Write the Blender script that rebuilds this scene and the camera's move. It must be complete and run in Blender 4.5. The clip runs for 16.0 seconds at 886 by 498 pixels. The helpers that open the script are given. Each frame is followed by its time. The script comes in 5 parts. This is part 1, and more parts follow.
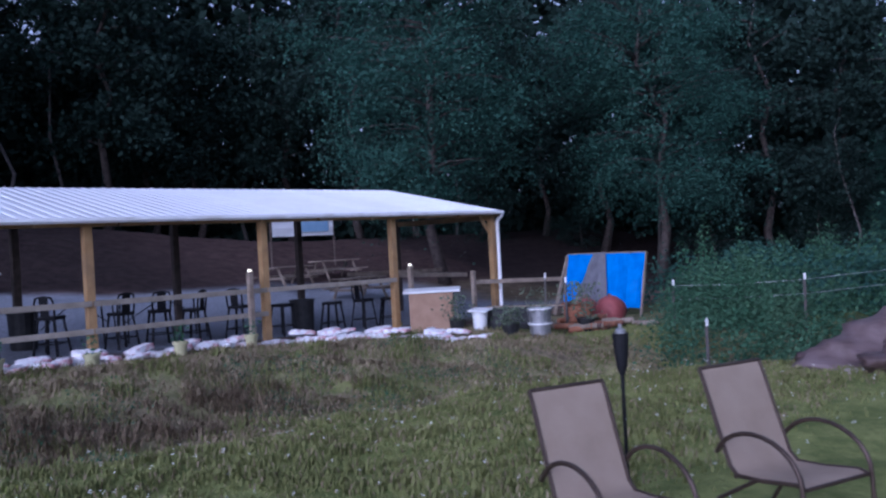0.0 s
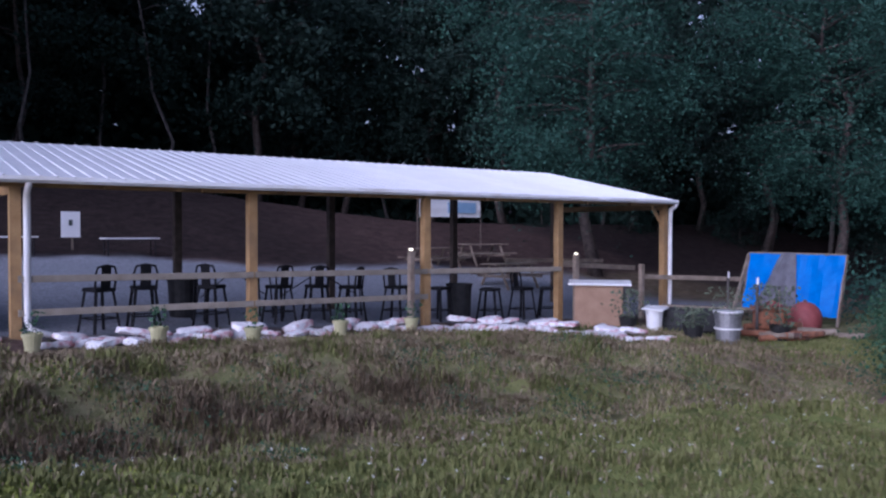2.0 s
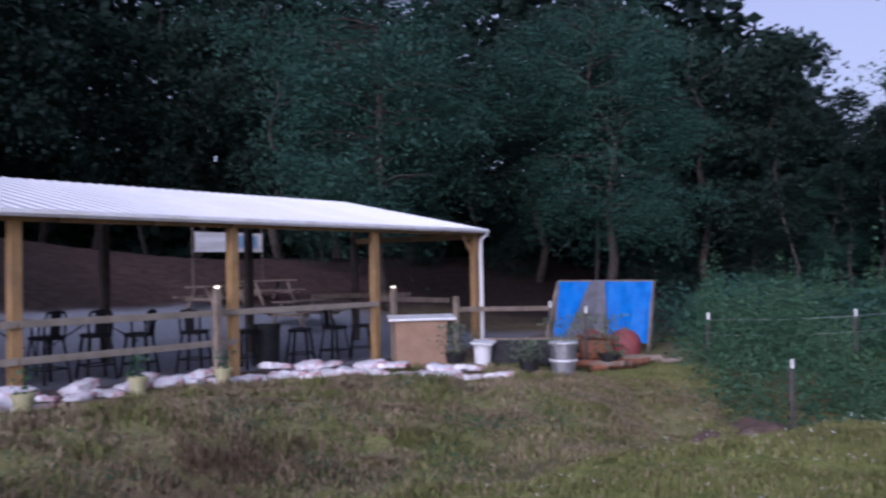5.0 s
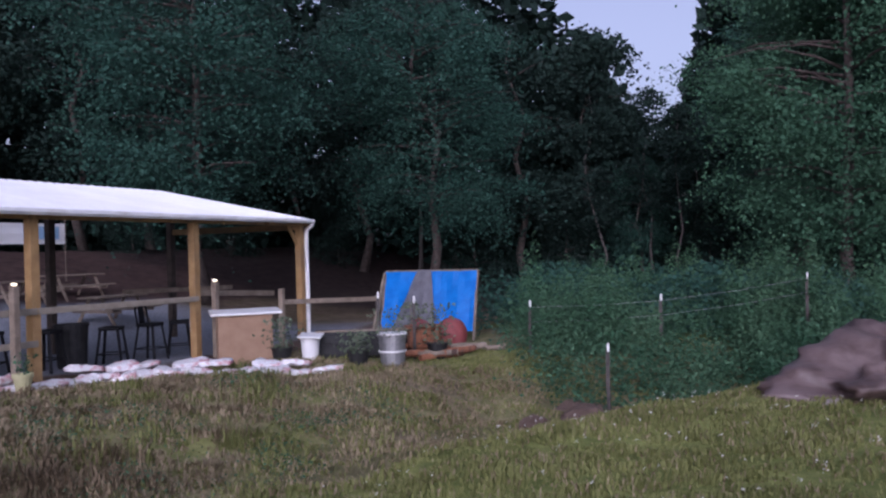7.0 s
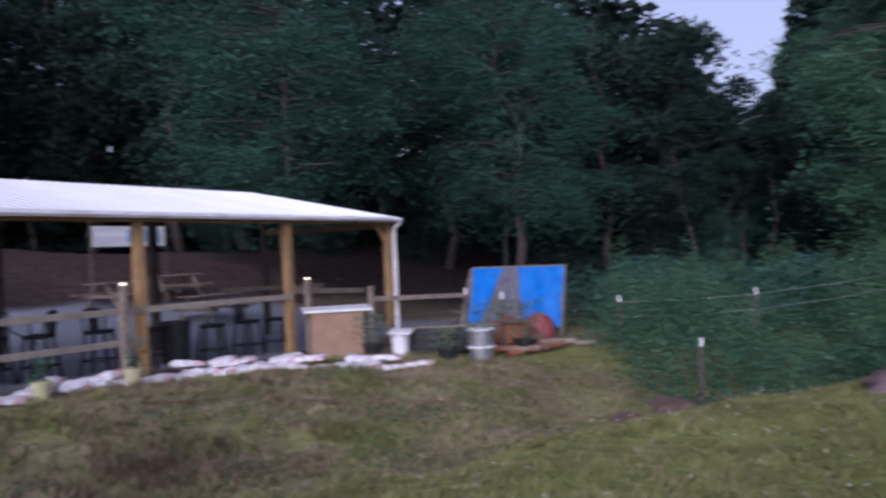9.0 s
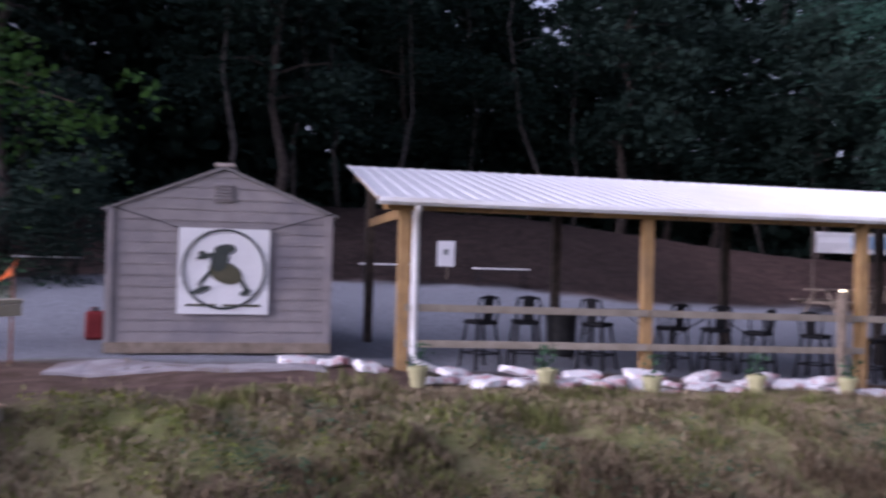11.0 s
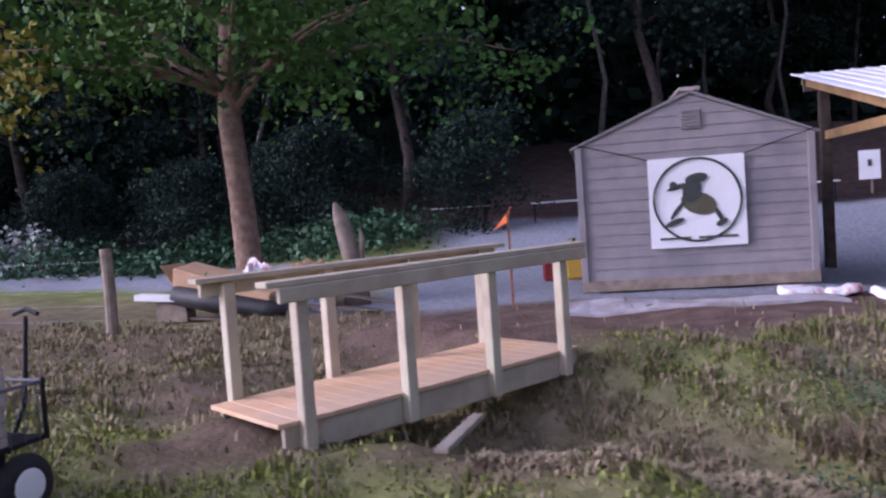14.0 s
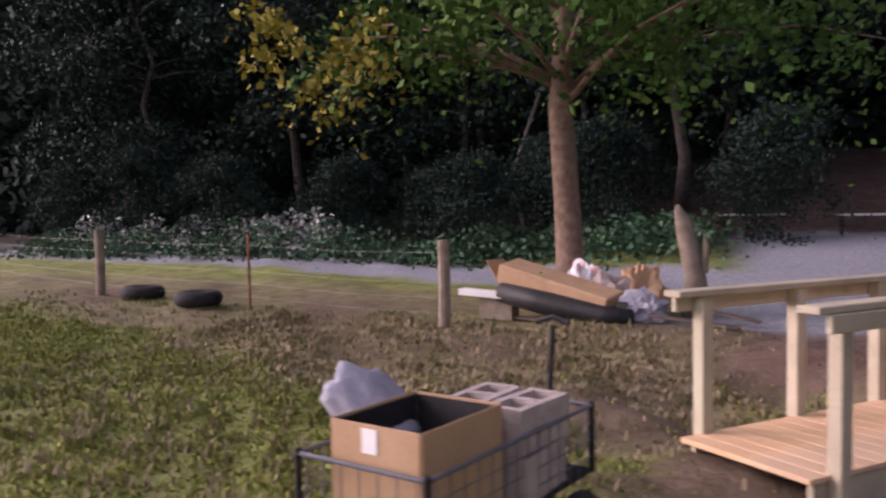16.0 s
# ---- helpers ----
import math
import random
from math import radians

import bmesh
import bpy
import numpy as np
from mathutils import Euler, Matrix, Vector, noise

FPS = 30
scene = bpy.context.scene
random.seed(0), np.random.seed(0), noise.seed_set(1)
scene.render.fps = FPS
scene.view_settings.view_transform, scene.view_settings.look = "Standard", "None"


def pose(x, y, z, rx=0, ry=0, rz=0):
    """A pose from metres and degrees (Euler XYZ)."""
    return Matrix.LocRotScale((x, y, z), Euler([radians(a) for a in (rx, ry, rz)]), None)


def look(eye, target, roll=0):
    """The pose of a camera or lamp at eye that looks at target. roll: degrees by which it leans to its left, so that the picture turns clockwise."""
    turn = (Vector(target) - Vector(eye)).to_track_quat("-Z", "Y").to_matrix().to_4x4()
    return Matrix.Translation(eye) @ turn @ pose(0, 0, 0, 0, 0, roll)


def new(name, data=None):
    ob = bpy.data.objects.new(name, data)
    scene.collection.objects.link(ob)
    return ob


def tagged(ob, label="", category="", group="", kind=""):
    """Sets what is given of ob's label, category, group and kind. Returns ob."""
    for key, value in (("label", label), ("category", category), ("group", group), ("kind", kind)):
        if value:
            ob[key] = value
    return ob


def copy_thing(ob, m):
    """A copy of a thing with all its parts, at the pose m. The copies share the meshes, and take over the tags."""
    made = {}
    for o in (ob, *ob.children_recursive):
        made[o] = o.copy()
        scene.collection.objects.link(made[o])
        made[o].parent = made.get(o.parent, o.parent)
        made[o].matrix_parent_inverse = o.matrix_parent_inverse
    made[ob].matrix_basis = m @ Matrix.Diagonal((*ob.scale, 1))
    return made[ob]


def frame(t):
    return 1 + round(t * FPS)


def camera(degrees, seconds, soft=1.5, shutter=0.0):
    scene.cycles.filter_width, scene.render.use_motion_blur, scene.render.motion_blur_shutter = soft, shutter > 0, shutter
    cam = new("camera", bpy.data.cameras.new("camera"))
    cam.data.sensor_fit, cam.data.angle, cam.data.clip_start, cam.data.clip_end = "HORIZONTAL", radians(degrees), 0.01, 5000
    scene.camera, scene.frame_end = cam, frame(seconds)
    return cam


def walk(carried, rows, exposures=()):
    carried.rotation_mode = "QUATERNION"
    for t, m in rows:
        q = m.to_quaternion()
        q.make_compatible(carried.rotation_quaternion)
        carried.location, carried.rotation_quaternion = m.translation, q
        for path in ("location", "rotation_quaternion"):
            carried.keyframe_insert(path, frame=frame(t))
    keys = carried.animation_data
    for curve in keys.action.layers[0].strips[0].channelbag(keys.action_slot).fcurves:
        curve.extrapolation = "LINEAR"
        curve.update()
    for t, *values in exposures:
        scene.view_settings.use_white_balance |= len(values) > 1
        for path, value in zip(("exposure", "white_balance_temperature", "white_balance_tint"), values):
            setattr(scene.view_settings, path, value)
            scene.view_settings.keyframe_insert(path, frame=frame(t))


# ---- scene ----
cam = camera(57.2, 16.0, soft=2.3, shutter=0.5)
PATH = [
    (0, (0.873, -0.079, 1.513), (2.285, 1.337, 1.494), -3.1),
    (0.5, (0.904, 0.287, 1.516), (2.282, 1.736, 1.465), -2.2),
    (1, (1.059, 0.661, 1.498), (2.325, 2.209, 1.449), -1.6),
    (1.5, (1.039, 1.054, 1.471), (2.203, 2.679, 1.436), 0.6),
    (2, (1.069, 1.492, 1.486), (2.249, 3.107, 1.442), 0.1),
    (2.5, (1.1, 1.967, 1.48), (2.294, 3.571, 1.499), 2.1),
    (3, (1.021, 2.393, 1.488), (2.204, 4.006, 1.495), 1.5),
    (3.5, (1.067, 2.792, 1.436), (2.28, 4.383, 1.419), 0.9),
    (4, (1.082, 3.089, 1.448), (2.344, 4.641, 1.42), 1.6),
    (4.5, (1.199, 3.326, 1.445), (2.626, 4.728, 1.473), -1.2),
    (5, (1.32, 3.531, 1.417), (2.927, 4.722, 1.457), -1.1),
    (7.5, (1.409, 3.708, 1.472), (3.251, 4.487, 1.466), -2.1),
    (8, (1.405, 3.702, 1.478), (3.259, 4.452, 1.465), -2.3),
    (8.5, (1.354, 3.702, 1.485), (3.192, 4.491, 1.478), -2.3),
    (9, (1.293, 3.727, 1.45), (3.026, 4.725, 1.452), -2.5),
    (9.2, (1.284, 3.725, 1.438), (2.92, 4.875, 1.45), -2.5),
    (11.3, (1.13, 3.495, 1.409), (1.33, 5.485, 1.43), 0.8),
    (11.5, (1.019, 3.49, 1.403), (1.077, 5.49, 1.41), -0.1),
    (12, (0.687, 3.577, 1.365), (0.452, 5.559, 1.231), -2.0),
    (12.5, (0.393, 3.712, 1.355), (0.0, 5.671, 1.262), -1.3),
    (13, (0.034, 3.824, 1.377), (-0.45, 5.761, 1.263), -1.4),
    (13.5, (-0.393, 3.898, 1.417), (-0.816, 5.848, 1.285), -2.4),
    (14, (-0.829, 4.052, 1.401), (-1.191, 6.016, 1.292), -4.0),
    (14.5, (-1.291, 4.162, 1.402), (-1.593, 6.137, 1.308), -2.0),
    (15, (-1.768, 4.199, 1.523), (-2.244, 6.139, 1.426), -3.5),
    (15.5, (-2.316, 4.26, 1.509), (-3.05, 6.118, 1.422), -0.2),
    (16, (-2.82, 4.258, 1.514), (-3.651, 6.075, 1.419), -0.9),
]
EXPOSURES = [(0.0, -0.25, 4650, 32), (3.5, -0.2, 5200, 34), (4.5, -0.2, 5200, 34), (7.5, -0.25, 5350, 33), (9.0, -0.15, 5300, 33), (11.5, 0.35, 5550, 38), (12.5, 0.55, 5500, 40), (13.0, 0.55, 5350, 41), (15.0, 0.55, 5350, 40), (15.5, 0.5, 5850, 42), (16.0, 0.45, 6500, 42)]
walk(cam, [(t, look(eye, target, roll)) for t, eye, target, roll in PATH], EXPOSURES)

# ---- world, sun, exposure ----
world = bpy.data.worlds.new("dusk")
scene.world = world
world.use_nodes = True
wn = world.node_tree.nodes
sky = wn.new("ShaderNodeTexSky")
sky.sky_type = "NISHITA"
sky.sun_disc = False
sky.sun_elevation = radians(24)
sky.sun_rotation = radians(253)
sky.air_density, sky.dust_density, sky.ozone_density = 1.0, 5.0, 1.5
pale = wn.new("ShaderNodeHueSaturation")
pale.inputs["Saturation"].default_value = 0.4
wn["Background"].inputs["Strength"].default_value = 0.18
world.node_tree.links.new(sky.outputs["Color"], pale.inputs["Color"])
world.node_tree.links.new(pale.outputs["Color"], wn["Background"].inputs["Color"])

sun_data = bpy.data.lights.new("sun", "SUN")
sun_data.energy, sun_data.angle, sun_data.color = 0.26, radians(40), (1.0, 0.95, 0.9)
sun = new("sun", sun_data)
sun.matrix_world = look((-30, -9, 16), (0, 0, 0))

# ---- materials ----


def mat(name, a, b, scale=8.0, rough=0.8, bump=0.2, metal=0.0, fine=60.0, stain=None, rand=0.0, island=0.0, spec=0.3):
    """Two colours mixed by coarse and fine noise, with relief; stain: a third colour in patches."""
    m = bpy.data.materials.new(name)
    m.use_nodes = True
    nt = m.node_tree
    n, l = nt.nodes, nt.links
    bs = n["Principled BSDF"]
    bs.inputs["Roughness"].default_value = rough
    bs.inputs["Metallic"].default_value = metal
    bs.inputs["Specular IOR Level"].default_value = spec
    tc = n.new("ShaderNodeTexCoord")
    n1, n2 = n.new("ShaderNodeTexNoise"), n.new("ShaderNodeTexNoise")
    n1.inputs["Scale"].default_value, n1.inputs["Detail"].default_value = scale, 5
    n2.inputs["Scale"].default_value, n2.inputs["Detail"].default_value = fine, 3
    for q in (n1, n2):
        l.new(tc.outputs["Object"], q.inputs["Vector"])
    add = n.new("ShaderNodeMath")
    add.operation = "MULTIPLY_ADD"
    l.new(n2.outputs["Fac"], add.inputs[0])
    add.inputs[1].default_value = 0.45
    l.new(n1.outputs["Fac"], add.inputs[2])
    ramp = n.new("ShaderNodeValToRGB")
    ramp.color_ramp.elements[0].position, ramp.color_ramp.elements[1].position = 0.5, 0.95
    ramp.color_ramp.elements[0].color, ramp.color_ramp.elements[1].color = (*a, 1), (*b, 1)
    l.new(add.outputs[0], ramp.inputs["Fac"])
    out = ramp.outputs["Color"]
    if stain:
        n3 = n.new("ShaderNodeTexNoise")
        n3.inputs["Scale"].default_value, n3.inputs["Detail"].default_value = scale * 0.35, 6
        l.new(tc.outputs["Object"], n3.inputs["Vector"])
        r3 = n.new("ShaderNodeValToRGB")
        r3.color_ramp.elements[0].position, r3.color_ramp.elements[1].position = 0.5, 0.66
        l.new(n3.outputs["Fac"], r3.inputs["Fac"])
        mx = n.new("ShaderNodeMixRGB")
        l.new(r3.outputs["Color"], mx.inputs["Fac"])
        l.new(out, mx.inputs["Color1"])
        mx.inputs["Color2"].default_value = (*stain, 1)
        out = mx.outputs["Color"]
    if rand or island:
        if island:
            src = n.new("ShaderNodeNewGeometry").outputs["Random Per Island"]
        else:
            src = n.new("ShaderNodeObjectInfo").outputs["Random"]
        mr = n.new("ShaderNodeMapRange")
        k = rand or island
        mr.inputs["To Min"].default_value, mr.inputs["To Max"].default_value = 1 - k, 1 + k
        l.new(src, mr.inputs["Value"])
        hs = n.new("ShaderNodeHueSaturation")
        l.new(mr.outputs["Result"], hs.inputs["Value"])
        l.new(out, hs.inputs["Color"])
        out = hs.outputs["Color"]
    l.new(out, bs.inputs["Base Color"])
    if bump:
        bp = n.new("ShaderNodeBump")
        bp.inputs["Strength"].default_value, bp.inputs["Distance"].default_value = bump, 0.02
        l.new(add.outputs[0], bp.inputs["Height"])
        l.new(bp.outputs["Normal"], bs.inputs["Normal"])
    return m


M = {
    "treated": mat("treated_pine", (0.36, 0.31, 0.225), (0.5, 0.44, 0.325), 5, 0.75, 0.15, rand=0.1, stain=(0.46, 0.44, 0.31)),
    "post": mat("yellow_pine_post", (0.3, 0.18, 0.075), (0.42, 0.27, 0.12), 5, 0.75, 0.15, rand=0.1, stain=(0.25, 0.165, 0.085)),
    "deck": mat("fresh_deck_board", (0.58, 0.36, 0.2), (0.74, 0.5, 0.3), 3, 0.7, 0.15, rand=0.07, stain=(0.55, 0.4, 0.27)),
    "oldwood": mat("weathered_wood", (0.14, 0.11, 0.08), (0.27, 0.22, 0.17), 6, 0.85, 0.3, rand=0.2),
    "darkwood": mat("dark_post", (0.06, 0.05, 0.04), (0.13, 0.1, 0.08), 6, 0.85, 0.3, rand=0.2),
    "roof": mat("galvalume_roof", (0.8, 0.81, 0.83), (0.87, 0.88, 0.9), 2, 0.35, 0.03, metal=0.15, fine=12, rand=0.04, spec=0.5),
    "white": mat("white_metal", (0.72, 0.72, 0.72), (0.82, 0.82, 0.8), 4, 0.45, 0.05, stain=(0.62, 0.6, 0.56)),
    "black": mat("black_metal", (0.008, 0.008, 0.01), (0.015, 0.015, 0.017), 10, 0.6, 0.05, spec=0.2),
    "blackplastic": mat("black_plastic", (0.012, 0.012, 0.013), (0.03, 0.03, 0.03), 10, 0.55, 0.1),
    "siding": mat("grey_siding", (0.22, 0.2, 0.205), (0.3, 0.27, 0.265), 3, 0.7, 0.1, stain=(0.19, 0.175, 0.19), rand=0.05),
    "shingle": mat("shed_roof", (0.17, 0.16, 0.16), (0.25, 0.235, 0.23), 20, 0.9, 0.4),
    "bag": mat("sandbag_weave", (0.66, 0.65, 0.66), (0.82, 0.81, 0.81), 14, 0.6, 0.6, fine=40, stain=(0.52, 0.24, 0.25), rand=0.14),
    "yellowpot": mat("yellow_pot", (0.4, 0.38, 0.2), (0.5, 0.48, 0.28), 6, 0.6, 0.1),
    "card": mat("cardboard", (0.4, 0.25, 0.14), (0.5, 0.33, 0.2), 4, 0.85, 0.1, rand=0.1),
    "plywood": mat("brown_plywood", (0.26, 0.16, 0.1), (0.35, 0.23, 0.15), 4, 0.75, 0.1),
    "blue": mat("blue_tarp", (0.0, 0.115, 0.44), (0.008, 0.175, 0.57), 5, 0.5, 0.4, fine=25),
    "greytarp": mat("grey_tarp", (0.085, 0.085, 0.1), (0.14, 0.14, 0.16), 5, 0.6, 0.4, fine=25),
    "rust": mat("rusty_iron", (0.16, 0.06, 0.03), (0.3, 0.13, 0.07), 10, 0.85, 0.4, stain=(0.08, 0.05, 0.04)),
    "redclay": mat("red_rubber", (0.2, 0.045, 0.045), (0.28, 0.08, 0.075), 7, 0.6, 0.15),
    "concrete": mat("concrete_block", (0.32, 0.27, 0.25), (0.45, 0.39, 0.36), 12, 0.95, 0.5),
    "pad": mat("worn_concrete", (0.3, 0.28, 0.29), (0.46, 0.44, 0.45), 5, 0.9, 0.4, stain=(0.24, 0.2, 0.19)),
    "galv": mat("galvanised", (0.25, 0.25, 0.26), (0.4, 0.4, 0.4), 8, 0.5, 0.1, metal=0.7),
    "heap": mat("muddy_tarp", (0.07, 0.045, 0.04), (0.17, 0.125, 0.12), 2.2, 0.4, 0.9, fine=9, stain=(0.26, 0.21, 0.225)),
    "stem": mat("grey_stem", (0.05, 0.045, 0.042), (0.13, 0.115, 0.105), 7, 0.95, 0.8),
    "bark": mat("bark", (0.13, 0.085, 0.06), (0.27, 0.19, 0.14), 9, 0.95, 1.0, fine=40),
    "barkdark": mat("bark_dark", (0.035, 0.028, 0.024), (0.1, 0.08, 0.07), 7, 0.95, 0.8),
    "leaf": mat("maple_leaf", (0.028, 0.088, 0.019), (0.08, 0.145, 0.028), 0.45, 0.55, 0.0, island=0.3),
    "leafy": mat("yellowing_leaf", (0.2, 0.18, 0.03), (0.3, 0.26, 0.05), 1.2, 0.55, 0.0, island=0.3),
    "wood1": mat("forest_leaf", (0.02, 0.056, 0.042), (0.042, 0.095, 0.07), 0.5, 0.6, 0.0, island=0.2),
    # leaf colour darkened to carry the shade inside the wood
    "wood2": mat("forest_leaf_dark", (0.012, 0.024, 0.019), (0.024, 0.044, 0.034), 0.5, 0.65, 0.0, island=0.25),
    "wood3": mat("fresh_forest_leaf", (0.03, 0.078, 0.045), (0.062, 0.13, 0.075), 0.5, 0.6, 0.0, island=0.2),
    "weed": mat("weed_leaf", (0.032, 0.085, 0.046), (0.07, 0.13, 0.07), 1.0, 0.6, 0.0, island=0.25),
    "flowerbush": mat("pale_bloom", (0.3, 0.32, 0.3), (0.42, 0.44, 0.4), 2.0, 0.6, 0.0, island=0.4),
    "grass": mat("grass_blade", (0.115, 0.125, 0.04), (0.2, 0.21, 0.075), 0.9, 0.6, 0.0, island=0.2),
    "lawn": mat("lawn_blade", (0.15, 0.19, 0.04), (0.28, 0.3, 0.07), 0.8, 0.6, 0.0, island=0.2),
    "straw": mat("dead_grass", (0.18, 0.14, 0.085), (0.33, 0.27, 0.17), 0.9, 0.75, 0.0, island=0.25),
    "brush": mat("dry_brush_stem", (0.1, 0.075, 0.048), (0.19, 0.145, 0.09), 2.0, 0.8, 0.0, island=0.3),
    "sage": mat("sage_leaf", (0.07, 0.095, 0.06), (0.15, 0.18, 0.12), 3.0, 0.7, 0.0, island=0.3),
    "clover": mat("clover_bloom", (0.6, 0.6, 0.55), (0.7, 0.7, 0.66), 3, 0.7, 0.0),
    "sling": mat("tan_sling", (0.23, 0.175, 0.125), (0.3, 0.235, 0.175), 4, 0.8, 0.2, fine=220),
    "bronze": mat("bronze_frame", (0.05, 0.035, 0.028), (0.09, 0.065, 0.05), 8, 0.4, 0.05, metal=0.5),
    "paper": mat("white_vinyl", (0.74, 0.74, 0.74), (0.82, 0.82, 0.82), 2, 0.5, 0.03, fine=20),
    "inkdark": mat("dark_print", (0.035, 0.045, 0.04), (0.06, 0.07, 0.06), 5, 0.6, 0.0),
    "inkolive": mat("olive_print", (0.06, 0.065, 0.035), (0.11, 0.1, 0.06), 5, 0.6, 0.0),
    "inkblue": mat("pale_blue_print", (0.25, 0.42, 0.62), (0.35, 0.52, 0.7), 3, 0.5, 0.0),
    "orange": mat("orange_flag", (0.85, 0.16, 0.03), (0.9, 0.22, 0.05), 5, 0.6, 0.0),
    "redcan": mat("red_can", (0.16, 0.014, 0.016), (0.22, 0.025, 0.025), 5, 0.45, 0.0),
    "yellowcan": mat("yellow_can", (0.4, 0.25, 0.03), (0.5, 0.32, 0.05), 5, 0.45, 0.0),
    "rubber": mat("tyre_rubber", (0.012, 0.012, 0.012), (0.03, 0.03, 0.03), 12, 0.8, 0.3),
    "greybag": mat("grey_feed_bag", (0.26, 0.26, 0.31), (0.38, 0.38, 0.43), 5, 0.6, 0.4, fine=30),
    "teal": mat("teal_plastic", (0.02, 0.09, 0.1), (0.04, 0.14, 0.15), 5, 0.5, 0.1),
    "mud": mat("bare_mud", (0.09, 0.06, 0.045), (0.16, 0.11, 0.085), 6, 0.9, 0.5),
    "rail": mat("grey_rail_board", (0.22, 0.19, 0.145), (0.34, 0.3, 0.24), 5, 0.8, 0.2, rand=0.12),
    "glow": None,
}
glow = bpy.data.materials.new("lit_lens")
glow.use_nodes = True
glow.node_tree.nodes["Principled BSDF"].inputs["Emission Color"].default_value = (1.0, 0.85, 0.45, 1)
glow.node_tree.nodes["Principled BSDF"].inputs["Emission Strength"].default_value = 3.0
M["glow"] = glow
for k in ("wood1", "wood2", "wood3", "weed", "leaf", "leafy", "grass", "lawn", "straw", "sage", "brush", "flowerbush"):
    M[k].node_tree.nodes["Principled BSDF"].inputs["Specular IOR Level"].default_value = 0.08

# ---- mesh helpers ----


def mesh_ob(name, bm, material, parent=None, label="", smooth=False):
    me = bpy.data.meshes.new(name)
    bm.to_mesh(me)
    bm.free()
    if smooth:
        me.shade_smooth()
    me.materials.append(material)
    ob = new(name, me)
    ob.parent = parent
    if label:
        ob["label"] = label
    return ob


def part(name, bm, material, parent, label="", smooth=False):
    return mesh_ob(name, bm, material, parent, label, smooth)


def shared(name, me, parent, m):
    ob = new(name, me)
    ob.parent = parent
    ob.matrix_local = m
    return ob


def thing(name, at, label, category, group="", kind="", rz=0.0):
    e = new(name)
    e.matrix_world = pose(*at, 0, 0, rz)
    return tagged(e, label, category, group, kind)


def box(size, at=(0, 0, 0), rot=(0, 0, 0), bm=None, bevel=0.006):
    """A bevelled box with its middle at `at`."""
    bm = bm or bmesh.new()
    r = bmesh.ops.create_cube(bm, size=1, matrix=pose(*at, *rot) @ Matrix.Diagonal((*size, 1)))
    if bevel:
        edges = list({e for v in r["verts"] for e in v.link_edges})
        bmesh.ops.bevel(bm, geom=edges, offset=min(bevel, min(size) * 0.3), segments=1, affect="EDGES")
    return bm


def between(a, b, w, h, bm=None, bevel=0.006):
    """A timber of section w x h from a to b."""
    a, b = Vector(a), Vector(b)
    d = b - a
    q = d.to_track_quat("X", "Z").to_matrix().to_4x4()
    bm = bm or bmesh.new()
    r = bmesh.ops.create_cube(bm, size=1, matrix=Matrix.Translation((a + b) / 2) @ q @ Matrix.Diagonal((d.length, w, h, 1)))
    if bevel:
        edges = list({e for v in r["verts"] for e in v.link_edges})
        bmesh.ops.bevel(bm, geom=edges, offset=min(bevel, min(w, h) * 0.3), segments=1, affect="EDGES")
    return bm


def tube(points, radii, seg=8, bm=None, caps=True):
    """A tube along points; radii: one number or one for each point."""
    bm = bm or bmesh.new()
    pts = [Vector(p) for p in points]
    if not hasattr(radii, "__len__"):
        radii = [radii] * len(pts)
    rings = []
    side = None
    for i, p in enumerate(pts):
        d = (pts[min(i + 1, len(pts) - 1)] - pts[max(i - 1, 0)]).normalized()
        if side is None:
            side = d.orthogonal().normalized()
        side = (side - d * side.dot(d)).normalized()
        up = d.cross(side)
        rings.append([bm.verts.new(p + radii[i] * (math.cos(a) * side + math.sin(a) * up)) for a in (2 * math.pi * k / seg for k in range(seg))])
    for r0, r1 in zip(rings, rings[1:]):
        for k in range(seg):
            bm.faces.new((r0[k], r0[(k + 1) % seg], r1[(k + 1) % seg], r1[k]))
    if caps:
        bm.faces.new(rings[0][::-1])
        bm.faces.new(rings[-1])
    return bm


def lathe(profile, seg=20, bm=None, at=(0, 0, 0)):
    """Rings of (radius, height), turned about z."""
    bm = bm or bmesh.new()
    rings = [[bm.verts.new((at[0] + r * math.cos(2 * math.pi * k / seg), at[1] + r * math.sin(2 * math.pi * k / seg), at[2] + z)) for k in range(seg)] for r, z in profile]
    for r0, r1 in zip(rings, rings[1:]):
        for k in range(seg):
            bm.faces.new((r0[k], r0[(k + 1) % seg], r1[(k + 1) % seg], r1[k]))
    bm.faces.new(rings[0][::-1])
    bm.faces.new(rings[-1])
    return bm


def lump(size, seed, rough=0.25, sub=3, flat=0.35, freq=1.6):
    """A rough lump that sits on z = 0."""
    bm = bmesh.new()
    bmesh.ops.create_icosphere(bm, subdivisions=sub, radius=1)
    off = Vector((seed * 7.3, seed * 3.1, seed * 1.7))
    for v in bm.verts:
        k = 1 + rough * noise.noise(v.co * freq + off) + 0.4 * rough * noise.noise(v.co * freq * 3 + off)
        v.co *= k
        v.co.z = max(v.co.z, -flat) + flat
        v.co = Vector((v.co.x * size[0], v.co.y * size[1], v.co.z * size[2] / (1 + flat)))
    return bm


